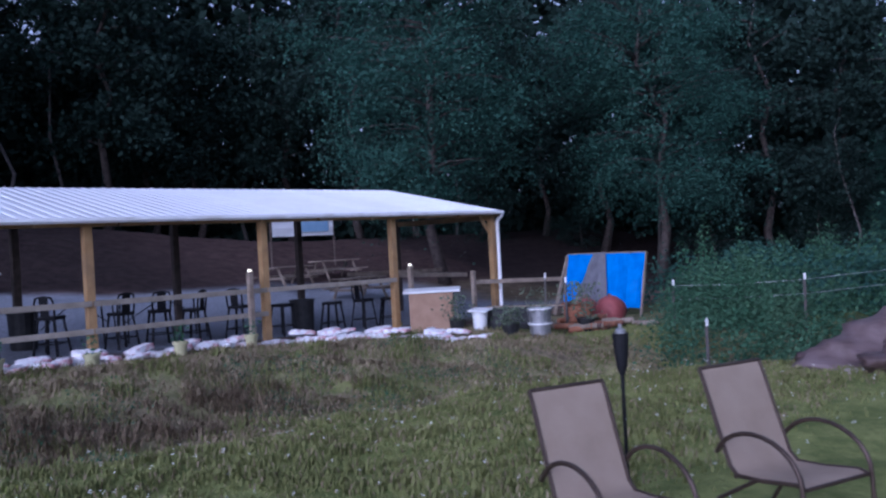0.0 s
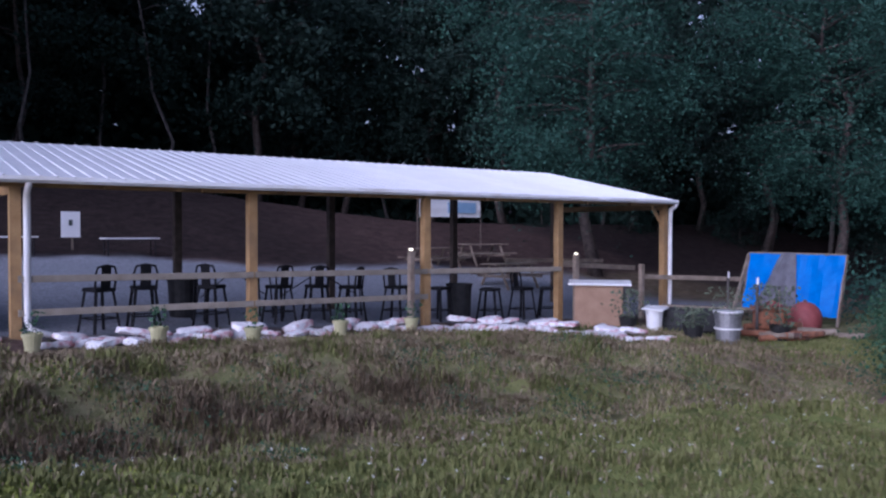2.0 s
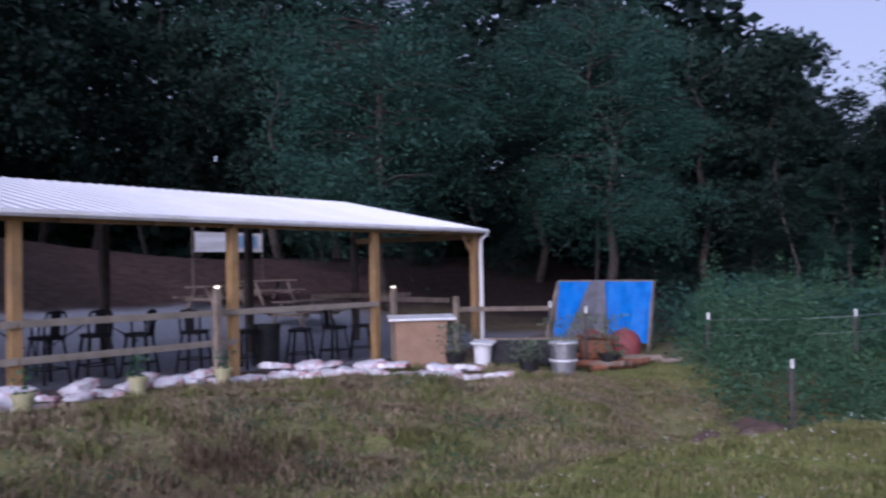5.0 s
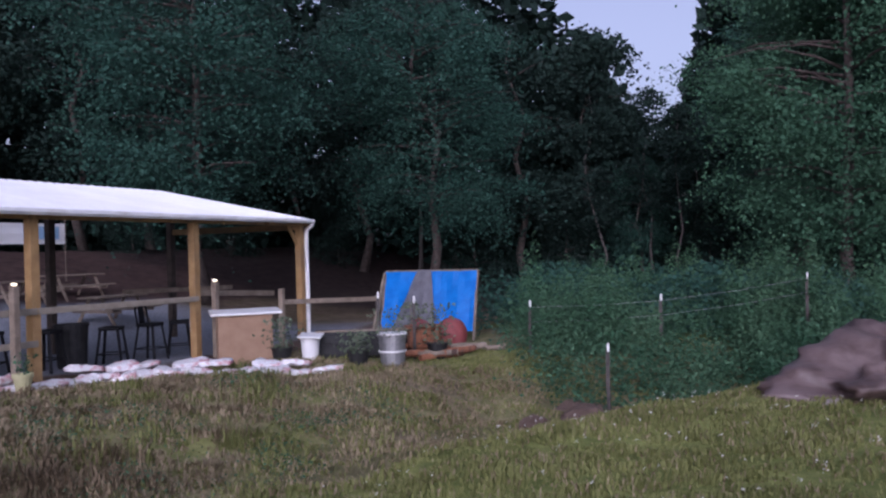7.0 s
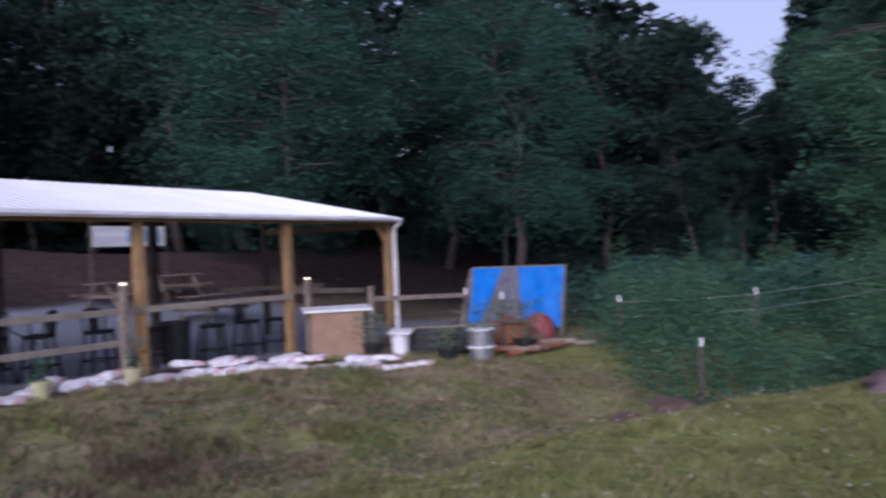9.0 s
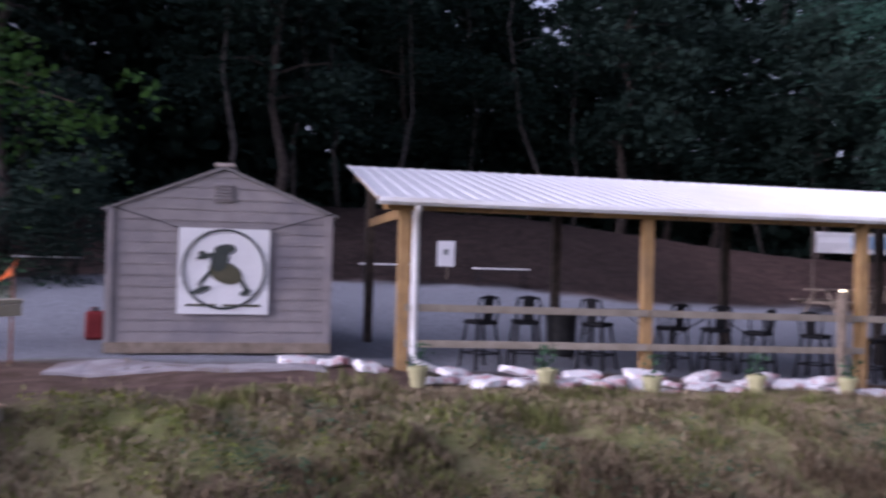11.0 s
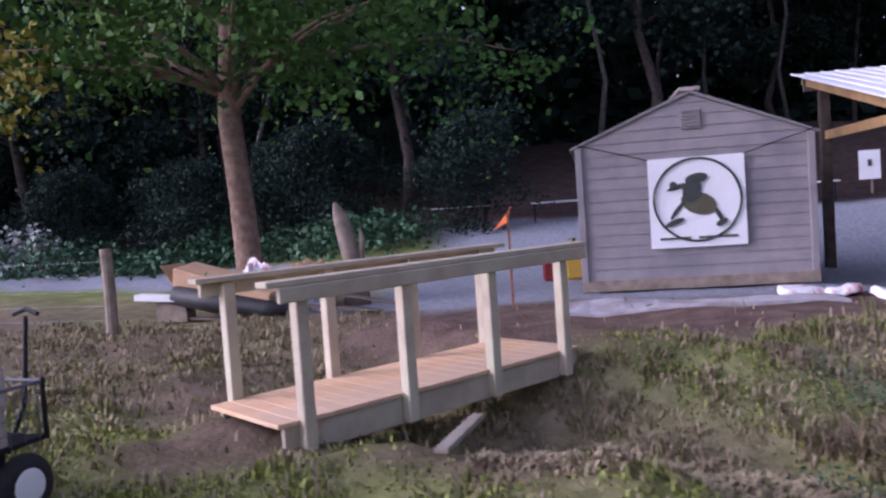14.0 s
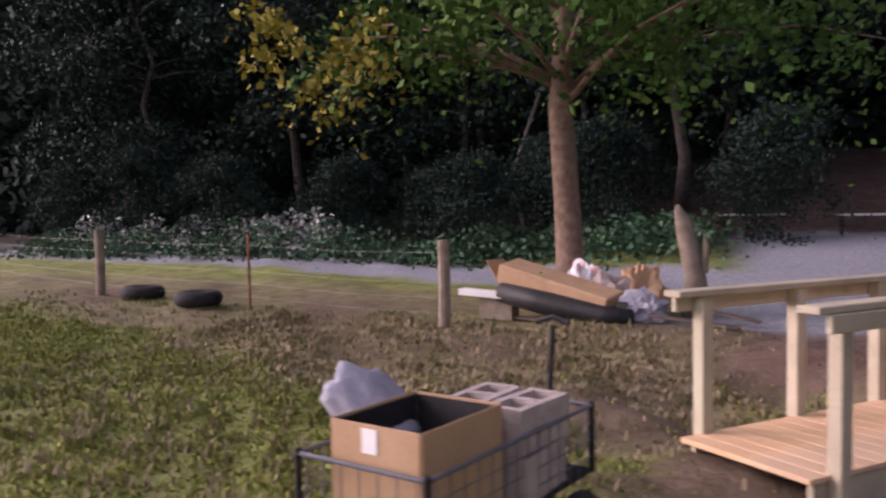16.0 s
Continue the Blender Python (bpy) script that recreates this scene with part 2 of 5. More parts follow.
def sheet(corners, nx, ny, wave=0.02, thick=0.006, seed=0):
    """A hanging or lying cloth between four corners (anticlockwise), slightly wavy."""
    a, b, c, d = [Vector(p) for p in corners]
    nrm = (b - a).cross(d - a).normalized()
    bm = bmesh.new()
    for s in (0, 1):
        g = []
        for j in range(ny + 1):
            v = j / ny
            g.append([])
            for i in range(nx + 1):
                u = i / nx
                p = (a * (1 - u) + b * u) * (1 - v) + (d * (1 - u) + c * u) * v
                g[-1].append(bm.verts.new(p + nrm * (wave * noise.noise(Vector((u * 4 + seed, v * 3, seed))) + thick * s)))
        for j in range(ny):
            for i in range(nx):
                f = (g[j][i], g[j][i + 1], g[j + 1][i + 1], g[j + 1][i])
                bm.faces.new(f if s else f[::-1])
    return bm


def quads(name, verts, faces, material, parent=None):
    me = bpy.data.meshes.new(name)
    me.from_pydata(verts, [], faces)
    me.materials.append(material)
    ob = new(name, me)
    ob.parent = parent
    return ob


def leaf_mesh(name, centres, sizes, material, rng, parent=None, droop=0.3):
    """One folded leaf (two triangles on each side of its rib) at each centre."""
    n = len(centres)
    c = np.asarray(centres)
    d = rng.normal(size=(n, 3))
    d[:, 2] = d[:, 2] * 0.6 - droop
    d /= np.linalg.norm(d, axis=1)[:, None]
    s = np.cross(d, rng.normal(size=(n, 3)))
    s /= np.linalg.norm(s, axis=1)[:, None] + 1e-9
    L = np.asarray(sizes)[:, None]
    v = np.stack([c - d * L * 0.5, c + s * L * 0.33, c + d * L * 0.5, c - s * L * 0.33], 1).reshape(-1, 3)
    me = bpy.data.meshes.new(name)
    me.vertices.add(4 * n)
    me.vertices.foreach_set("co", v.ravel())
    me.loops.add(4 * n)
    me.loops.foreach_set("vertex_index", np.arange(4 * n))
    me.polygons.add(n)
    me.polygons.foreach_set("loop_start", np.arange(0, 4 * n, 4))
    me.update(calc_edges=True)
    me.materials.append(material)
    ob = new(name, me)
    ob.parent = parent
    return ob


# ---- ground ----
DITCH = [(-9, 15.0), (-4.5, 12.2), (-1.9, 10.25), (0.5, 9.3), (3.6, 9.3), (7, 8.9), (10.2, 8.0), (13.2, 6.5), (17, 4.0), (24, 0.0), (40, -6)]
DEPTH = [0.0, 0.12, 0.5, 0.5, 0.5, 0.5, 0.5, 0.6, 0.6, 0.5, 0.4]


def smooth(a, b, x):
    t = np.clip((x - a) / (b - a), 0, 1)
    return t * t * (3 - 2 * t)


def ditch_at(x, y):
    """The distance from the ditch's middle, its depth there and the side (+ towards the pavilion)."""
    best, dep, side = np.full(np.shape(x), 1e9), np.zeros(np.shape(x)), np.zeros(np.shape(x))
    for (x0, y0), (x1, y1), d0, d1 in zip(DITCH, DITCH[1:], DEPTH, DEPTH[1:]):
        ux, uy = x1 - x0, y1 - y0
        t = np.clip(((x - x0) * ux + (y - y0) * uy) / (ux * ux + uy * uy), 0, 1)
        px, py = x - (x0 + t * ux), y - (y0 + t * uy)
        r = np.hypot(px, py)
        near = r < best
        best = np.where(near, r, best)
        dep = np.where(near, d0 + t * (d1 - d0), dep)
        side = np.where(near, np.sign(ux * py - uy * px), side)
    return best, dep, side


def wob(x, y, f, s=0.0):
    return np.sin(x * f + 1.3 * s) * np.cos(y * f * 1.13 + s) + 0.5 * np.sin(x * f * 2.3 + y * f * 1.7 + s * 2.1)


def height(x, y):
    x, y = np.asarray(x, float), np.asarray(y, float)
    r, dep, side = ditch_at(x, y)
    near = -0.02 - 0.3 * smooth(0.5, 5, x) - 0.1 * smooth(8, 16, x)
    far = 0.03 - 0.16 * smooth(1.8, 3.6, x) * smooth(24, 17, y) - 0.42 * smooth(4, 16, x)
    z = np.where(side > 0, far, near)
    blend = smooth(0, 1.6, r)
    z = z * blend + (near + far) / 2 * (1 - blend)
    z = z - dep * (1 - smooth(0.15, 1.0, r / (1.75 + 0.85 * smooth(-0.5, 3, x))))
    bank = smooth(25, 36, y + 0.15 * x) * 2.6 + smooth(36, 90, y) * 5
    bank = bank * (1 - 0.45 * smooth(10, 24, x)) + 0.8 * smooth(17.5, 26.5, y) * smooth(-12, -5, x)
    z = z + bank
    z = z + 0.25 * smooth(-6, -16, x) * smooth(9, 20, y)
    rough = np.where((y > 14.6) & (y < 24) & (x > -5), 0.012, 0.04)
    hummock = 0.08 * (1 - smooth(1.0, 3.6, r)) * smooth(0.05, 0.3, dep) * wob(x, y, 3.1, 1.0)
    return z + hummock + rough * wob(x, y, 1.7) + 0.3 * rough * wob(x, y, 5.1, 2.0)


def H(x, y):
    return float(height(x, y))


def axis(lo, hi, step, far):
    inner = list(np.arange(lo, hi + step / 2, step))
    out = [hi + (far - hi) * (k / 12) ** 2.2 for k in range(1, 13)]
    low = [lo - (far + lo) * (k / 12) ** 2.2 for k in range(12, 0, -1)]
    return np.array(low + inner + out)


gx, gy = axis(-20, 28, 0.3, 600), axis(-6, 40, 0.3, 600)
GX, GY = np.meshgrid(gx, gy)
GZ = height(GX, GY)
nxg, nyg = len(gx), len(gy)
idx = np.arange(nxg * nyg).reshape(nyg, nxg)
gfaces = np.stack([idx[:-1, :-1], idx[:-1, 1:], idx[1:, 1:], idx[1:, :-1]], -1).reshape(-1, 4)


def gravel_zone(x, y):
    lot = smooth(14.3, 14.9, y + 0.15 * wob(x, y, 1.1)) * smooth(26.0, 25.3, y + 0.12 * x + 0.3 * wob(x, y, 0.7)) * smooth(-5.0, -3.8, x + 0.25 * wob(x, y, 0.9))
    lot = lot * smooth(22.5, 19.5, x + 0.4 * wob(x, y, 0.8))
    mid = 19.6 + 0.2 * (-6 - x)
    track = (1 - smooth(1.3, 1.9, np.abs(y - mid) + 0.15 * wob(x, y, 1.3))) * smooth(0, -3, x)
    return np.clip(np.maximum(lot, track), 0, 1)


def dirt_zone(x, y):
    r, dep, side = ditch_at(x, y)
    bank = smooth(23.5, 26, y + 0.15 * x) * smooth(-10, -4, x)
    front = smooth(12.6, 13.6, y + 0.3 * wob(x, y, 1.2) + 1.3 * smooth(4, 0, x)) * smooth(15.2, 14.6, y) * smooth(-5, -3, x) * 0.9
    ends = (1 - smooth(0.4, 1.1, np.hypot(x + 3.2, y - 9.0) + 0.2 * wob(x, y, 3))) * 0.85
    bed = (1 - smooth(0.1, 0.7, r + 0.2 * wob(x, y, 2.1))) * 0.2 * smooth(0.1, 0.4, dep)
    apron = (1 - smooth(0.2, 1.35, np.hypot((x + 1.3) * 0.7, y - 8.7) + 0.3 * wob(x, y, 2.2))) * 0.8
    verge = smooth(0.0, 0.8, y - 9.3 - 0.39 * (-4.3 - x) + 0.3 * wob(x, y, 1.9)) * smooth(-2.6, -3.4, x) * smooth(17.5, 15.5, y) * np.clip(0.25 + 0.4 * wob(x, y, 1.2, 5.0), 0.05, 0.7)
    right = smooth(17, 18.5, x) * smooth(11, 13, y) * 0.8
    return np.clip(np.maximum.reduce([bank, front, ends, bed, right, apron, verge]), 0, 1)


def dead_zone(x, y):
    r, dep, side = ditch_at(x, y)
    far = np.where(side > 0, 1.0, 0.0) * (0.55 + 0.3 * wob(x, y, 0.9) + 0.25 * wob(x, y, 2.7, 1.0))
    edge = (1 - smooth(0.3, 1.8, r)) * (0.5 + 0.4 * wob(x, y, 1.4, 3.0))
    verge = smooth(-0.3, 0.5, y - 9.3 - 0.39 * (-4.3 - x) + 0.25 * wob(x, y, 1.6)) * smooth(-2.6, -3.4, x) * smooth(18.5, 16.5, y)
    return np.clip(np.maximum.reduce([far * smooth(16, 14, y - 0.3 * np.minimum(x, 0)), edge, verge * 0.7]), 0, 1)


# leaf litter plus the trees' shade, both painted as one dark zone
def shaded_litter_zone(x, y):
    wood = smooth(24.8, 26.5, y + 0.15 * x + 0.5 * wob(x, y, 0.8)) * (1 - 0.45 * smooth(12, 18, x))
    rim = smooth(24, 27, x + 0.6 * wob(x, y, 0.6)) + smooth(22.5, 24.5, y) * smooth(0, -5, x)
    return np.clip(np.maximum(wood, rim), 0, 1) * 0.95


gme = bpy.data.meshes.new("ground")
gme.from_pydata(np.stack([GX, GY, GZ], -1).reshape(-1, 3).tolist(), [], gfaces.tolist())
zone = gme.color_attributes.new("zone", "FLOAT_COLOR", "POINT")
zc = np.stack([gravel_zone(GX, GY), dirt_zone(GX, GY), dead_zone(GX, GY), shaded_litter_zone(GX, GY)], -1)
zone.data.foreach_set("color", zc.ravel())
gme.shade_smooth()


def ground_material():
    m = bpy.data.materials.new("ground_soil")
    m.use_nodes = True
    n, l = m.node_tree.nodes, m.node_tree.links
    bs = n["Principled BSDF"]
    bs.inputs["Roughness"].default_value = 0.9
    bs.inputs["Specular IOR Level"].default_value = 0.15
    tc = n.new("ShaderNodeTexCoord")
    at = n.new("ShaderNodeVertexColor")
    at.layer_name = "zone"
    sp = n.new("ShaderNodeSeparateColor")
    l.new(at.outputs["Color"], sp.inputs["Color"])

    def two(a, b, scale, lo=0.4, hi=0.62):
        t = n.new("ShaderNodeTexNoise")
        t.inputs["Scale"].default_value, t.inputs["Detail"].default_value = scale, 8
        t.inputs["Roughness"].default_value = 0.7
        l.new(tc.outputs["Object"], t.inputs["Vector"])
        r = n.new("ShaderNodeValToRGB")
        r.color_ramp.elements[0].position, r.color_ramp.elements[1].position = lo, hi
        r.color_ramp.elements[0].color, r.color_ramp.elements[1].color = (*a, 1), (*b, 1)
        l.new(t.outputs["Fac"], r.inputs["Fac"])
        return r.outputs["Color"]

    def over(low, high, fac):
        x = n.new("ShaderNodeMixRGB")
        l.new(fac, x.inputs["Fac"])
        l.new(low, x.inputs["Color1"])
        l.new(high, x.inputs["Color2"])
        return x.outputs["Color"]

    grass = two((0.115, 0.14, 0.038), (0.24, 0.26, 0.08), 2.2)
    dead = two((0.1, 0.08, 0.05), (0.26, 0.21, 0.135), 3.5)
    dirt = two((0.075, 0.045, 0.038), (0.16, 0.102, 0.087), 2.5)
    # litter colour deepened with the shade under the wood
    shaded_litter = two((0.013, 0.0095, 0.009), (0.04, 0.028, 0.025), 3.0)
    grav = two((0.19, 0.2, 0.225), (0.33, 0.345, 0.38), 14)
    c = over(over(over(over(grass, dead, sp.outputs["Blue"]), dirt, sp.outputs["Green"]), shaded_litter, at.outputs["Alpha"]), grav, sp.outputs["Red"])
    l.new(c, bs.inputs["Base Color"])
    t = n.new("ShaderNodeTexNoise")
    t.inputs["Scale"].default_value, t.inputs["Detail"].default_value = 18, 8
    l.new(tc.outputs["Object"], t.inputs["Vector"])
    b = n.new("ShaderNodeBump")
    b.inputs["Strength"].default_value, b.inputs["Distance"].default_value = 0.7, 0.04
    l.new(t.outputs["Fac"], b.inputs["Height"])
    l.new(b.outputs["Normal"], bs.inputs["Normal"])
    return m


gme.materials.append(ground_material())
ground = tagged(new("ground", gme), "rough lawn with a shallow ditch, gravel lot and bare earth bank", "ground", kind="structure")

# ---- pavilion ----
PX = [2.95 + 3.53 * i for i in range(5)]
PYF, PYB = 14.3, 18.1
ZT = 2.1


def pavilion():
    pv = thing("pavilion", (0, 0, 0), "open timber pavilion with a pale corrugated metal roof", "pavilion")
    rise = (3.07 - 2.2) / (18.35 - 14.05)
    roofz = lambda y: 2.22 + rise * (y - 14.05)
    for x in PX:
        part("post", box((0.15, 0.15, ZT + 0.5), (x, PYF, ZT / 2 - 0.25)), M["post"], pv)
        # rear posts and rear beam are coloured darker than the front ones
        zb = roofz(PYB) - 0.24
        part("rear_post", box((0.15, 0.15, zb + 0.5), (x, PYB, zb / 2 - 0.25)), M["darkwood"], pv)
    x0, x1 = PX[0] - 0.3, PX[-1] + 0.12
    part("front_beam", box((x1 - x0, 0.09, 0.1), ((x0 + x1) / 2, PYF - 0.03, ZT + 0.05)), M["post"], pv)
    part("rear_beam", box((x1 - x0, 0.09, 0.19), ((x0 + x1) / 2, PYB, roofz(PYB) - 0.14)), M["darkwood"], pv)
    for i in range(11):
        x = x0 + 0.05 + (x1 - x0 - 0.1) * i / 10
        part("rafter", between((x, 14.1, roofz(14.1) - 0.08), (x, 18.3, roofz(18.3) - 0.08), 0.05, 0.13), M["post"], pv)
    for j in range(5):
        y = 14.5 + j * 0.9
        part("purlin", box((x1 - x0, 0.09, 0.035), ((x0 + x1) / 2, y, roofz(y) - 0.002), (math.degrees(math.atan(rise)), 0, 0)), M["treated"], pv)
    for x, s in ((PX[0], 1), (PX[-1], -1)):
        part("tie_beam", between((x, PYF, ZT - 0.02), (x, PYB, ZT - 0.02), 0.05, 0.14), M["post"], pv)
        part("knee_brace", between((x, PYF + 0.02, ZT - 0.5), (x, PYF + 0.45, ZT - 0.05) if s > 0 else (x - 0.42, PYF + 0.02, ZT), 0.04, 0.09), M["post"], pv)
    # ribbed sheets, each a piece
    rx0, rx1 = x0 - 0.12, x1 + 0.0
    n = 16
    w = (rx1 - rx0) / n
    for k in range(n):
        bm = bmesh.new()
        prof = []
        for r in range(4):
            u = r * w / 4
            prof += [(u, 0), (u + 0.01, 0.019), (u + 0.035, 0.019), (u + 0.045, 0), (u + w / 8 + 0.02, 0.004)]
        prof.append((w, 0))
        rows = []
        for y, dz in ((14.0, 0), (16.2, 0.0), (18.4, 0)):
            z = roofz(y) + 0.03
            rows.append(([bm.verts.new((rx0 + k * w + u, y, z + h)) for u, h in prof], [bm.verts.new((rx0 + k * w + u, y, z + h - 0.004)) for u, h in prof]))
        for (a, a2), (b, b2) in zip(rows, rows[1:]):
            for i in range(len(prof) - 1):
                bm.faces.new((a[i], a[i + 1], b[i + 1], b[i]))
                bm.faces.new((a2[i], b2[i], b2[i + 1], a2[i + 1]))
        a, a2 = rows[0]
        for i in range(len(prof) - 1):
            bm.faces.new((a[i], a2[i], a2[i + 1], a[i + 1]))
        part("roof_panel", bm, M["roof"], pv)
    # K-style gutter
    bm = bmesh.new()
    prof = [(13.99, 2.245), (13.975, 2.235), (13.955, 2.19), (13.985, 2.15), (14.06, 2.15), (14.06, 2.24), (14.055, 2.24), (14.055, 2.156), (13.99, 2.156), (13.967, 2.19), (13.985, 2.228)]
    ra = [bm.verts.new((x0 - 0.1, y, z)) for y, z in prof]
    rb = [bm.verts.new((x1 + 0.03, y, z)) for y, z in prof]
    for i in range(len(prof)):
        j = (i + 1) % len(prof)
        bm.faces.new((ra[i], ra[j], rb[j], rb[i]))
    bm.faces.new(ra[::-1])
    bm.faces.new(rb)
    part("gutter", bm, M["white"], pv, "white metal rain gutter")
    for x, s, toe in ((PX[0] + 0.14, 1, 0.32), (PX[-1] + 0.12, -1, 0.06)):
        g = H(x, PYF - 0.2)
        pts = [(x, 14.02, 2.16), (x, 14.04, 2.1), (x, 14.17, 2.02), (x, 14.19, 1.9), (x, 14.19, g + 0.28), (x + 0.03 * s, 14.17, g + 0.16), (x + toe, 14.05, g + 0.06)]
        part("downspout", tube(pts, 0.048, 8), M["white"], pv, "white metal downspout", True)
    return pv


pavilion()


def railing():
    rl = thing("rail_fence", (0, 0, 0), "weathered two-board rail fence between the pavilion posts", "fence")
    zs = lambda x: 0.8 - 0.012 * (x - 3)
    for a, b in ((PX[0], PX[1]), (PX[1], PX[2]), (PX[2], PX[3])):
        za, zb = zs(a), zs(b)
        part("rail", between((a + 0.02, PYF - 0.1, za), (b - 0.01, PYF - 0.1, zb), 0.035, 0.1), M["rail"], rl)
        if b < PX[3]:
            part("rail", between((a + 0.02, PYF - 0.1, za - 0.48), (b - 0.01, PYF - 0.1, zb - 0.48), 0.035, 0.1), M["rail"], rl)
    part("rail", between((PX[3] + 0.1, PYF - 0.02, 0.77), (16.0, PYF - 0.02, 0.63), 0.05, 0.11), M["oldwood"], rl)
    part("rail", between((PX[3] + 0.1, PYF + 1.9, 0.8), (17.0, PYF + 1.9, 0.72), 0.05, 0.1), M["oldwood"], rl)
    part("rail", between((16.2, PYF - 0.1, 0.42), (19.3, PYF - 1.2, 0.3), 0.05, 0.11), M["oldwood"], rl)
    for x, y, top in ((9.57, 14.14, 1.12), (16.1, 14.15, 0.72), (13.9, 14.12, 0.98), (19.4, 13.1, 0.6)):
        g = H(x, y) - 0.2
        p = part("fence_post", box((0.11, 0.11, top - g), (x, y, (top + g) / 2), bevel=0.012), M["oldwood"], rl)
        if top > 0.9:
            part("cap_lamp", box((0.06, 0.06, 0.035), (x, y, top + 0.02)), M["glow"], p, "small lit solar cap")


railing()


# ---- shed ----
def shed():
    x0, x1, yf, yb, z0, ze, za = -0.99, 2.07, 15.35, 18.9, 0.2, 2.03, 2.64
    xm = (x0 + x1) / 2
    sh = thing("shed", (0, 0, 0), "grey lap-sided garden shed with a low gable roof", "shed")
    bm = bmesh.new()
    outline = [(x0, z0), (x1, z0), (x1, ze), (xm, za), (x0, ze)]
    ra = [bm.verts.new((x, yf + 0.03, z)) for x, z in outline]
    rb = [bm.verts.new((x, yb, z)) for x, z in outline]
    for i in range(5):
        j = (i + 1) % 5
        bm.faces.new((ra[j], ra[i], rb[i], rb[j]))
    bm.faces.new(ra)
    bm.faces.new(rb[::-1])
    part("body", bm, M["siding"], sh)
    k, z = 0, z0
    while z < za - 0.06:
        h = 0.155
        top = min(z + h, za - 0.02)
        half = lambda zz: (x1 - x0) / 2 if zz <= ze else (x1 - x0) / 2 * (za - zz) / (za - ze)
        wb, wt = half(z), half(top)
        bm = bmesh.new()
        vs = [bm.verts.new(p) for p in ((xm - wb, yf - 0.004, z), (xm + wb, yf - 0.004, z), (xm + wt, yf + 0.01, top), (xm - wt, yf + 0.01, top), (xm - wb, yf + 0.03, z), (xm + wb, yf + 0.03, z))]
        bm.faces.new(vs[:4])
        bm.faces.new((vs[4], vs[5], vs[1], vs[0]))
        part("siding_board", bm, M["siding"], sh)
        z += h
    for x in (x0 + 0.04, x1 - 0.04):
        part("corner_trim", box((0.09, 0.05, ze - z0), (x, yf - 0.02, (z0 + ze) / 2)), M["siding"], sh)
    for s in (-1, 1):
        e = (xm + s * ((x1 - x0) / 2 + 0.07), ze - 0.025)
        bm = bmesh.new()
        r = []
        for y in (yf - 0.035, yb + 0.06):
            r.append([bm.verts.new(p) for p in ((xm, y, za + 0.05), (e[0], y, e[1] + 0.03), (e[0], y, e[1]), (xm, y, za + 0.005))])
        for i in range(4):
            j = (i + 1) % 4
            bm.faces.new((r[0][i], r[0][j], r[1][j], r[1][i]))
        bm.faces.new(r[0][::-1])
        bm.faces.new(r[1])
        bmesh.ops.recalc_face_normals(bm, faces=bm.faces)
        part("roof_slope", bm, M["shingle"], sh)
    part("ridge_vent", box((0.28, yb - yf + 0.1, 0.05), (xm, (yf + yb) / 2, za + 0.06)), M["concrete"], sh)
    v = part("gable_vent", box((0.26, 0.03, 0.26), (xm, yf - 0.02, ze + 0.28)), M["siding"], sh)
    for i in range(5):
        part("louvre", box((0.22, 0.02, 0.03), (xm, yf - 0.04, ze + 0.19 + i * 0.045), (25, 0, 0), bevel=0), M["siding"], v)
    for z, h in ((0.13, 0.15),):
        part("skid_board", box((x1 - x0 + 0.02, 0.05, h), (xm, yf - 0.01, z)), M["oldwood"], sh)
    for i in range(3):
        part("skid", box((0.14, yb - yf, 0.1), (x0 + 0.3 + i * (x1 - x0 - 0.6) / 2, (yf + yb) / 2 + 0.05, 0.04)), M["oldwood"], sh)
    # banner on the gable wall, with its round emblem
    bn = thing("banner", (0.57, yf - 0.05, 1.205), "square white vinyl banner with a dark ringed emblem", "banner")
    part("cloth", sheet([(-0.62, 0, -0.6), (0.62, 0, -0.6), (0.62, 0, 0.6), (-0.62, 0, 0.6)], 10, 10, 0.012, 0.004, 3), M["paper"], bn)
    ring = [(0.56 * math.cos(a), -0.022, 0.03 + 0.55 * math.sin(a)) for a in (2 * math.pi * k / 40 for k in range(41))]
    part("ring", tube(ring, 0.016, 5, caps=False), M["inkdark"], bn)

    def blot(pts, m, y=-0.02):
        bm = bmesh.new()
        f = bm.faces.new([bm.verts.new((x, y, z)) for x, z in pts])
        ex = bmesh.ops.extrude_face_region(bm, geom=[f])
        for q in ex["geom"]:
            if isinstance(q, bmesh.types.BMVert):
                q.co.y += 0.012
        bmesh.ops.recalc_face_normals(bm, faces=bm.faces)
        part("emblem_patch", bm, m, bn)

    def oval(cx, cz, rx, rz, turn=0.0, n=14):
        c, s = math.cos(turn), math.sin(turn)
        return [(cx + rx * math.cos(a) * c - rz * math.sin(a) * s, cz + rx * math.cos(a) * s + rz * math.sin(a) * c) for a in (2 * math.pi * k / n for k in range(n))]

    blot(oval(0.02, -0.02, 0.24, 0.15, -0.35), M["inkolive"])
    blot(oval(-0.06, 0.16, 0.12, 0.17, -0.3), M["inkdark"], -0.026)
    blot(oval(0.0, 0.31, 0.15, 0.07, 0.15), M["inkdark"], -0.03)
    blot(oval(-0.25, 0.21, 0.14, 0.03, 0.3), M["inkdark"])
    blot(oval(-0.3, 0.24, 0.05, 0.045, 0.0), M["inkdark"], -0.03)
    blot(oval(-0.26, -0.1, 0.15, 0.03, 0.9), M["inkdark"])
    blot(oval(-0.3, -0.26, 0.13, 0.04, 0.35), M["inkdark"], -0.03)
    blot(oval(0.28, -0.2, 0.12, 0.03, -1.1), M["inkdark"])
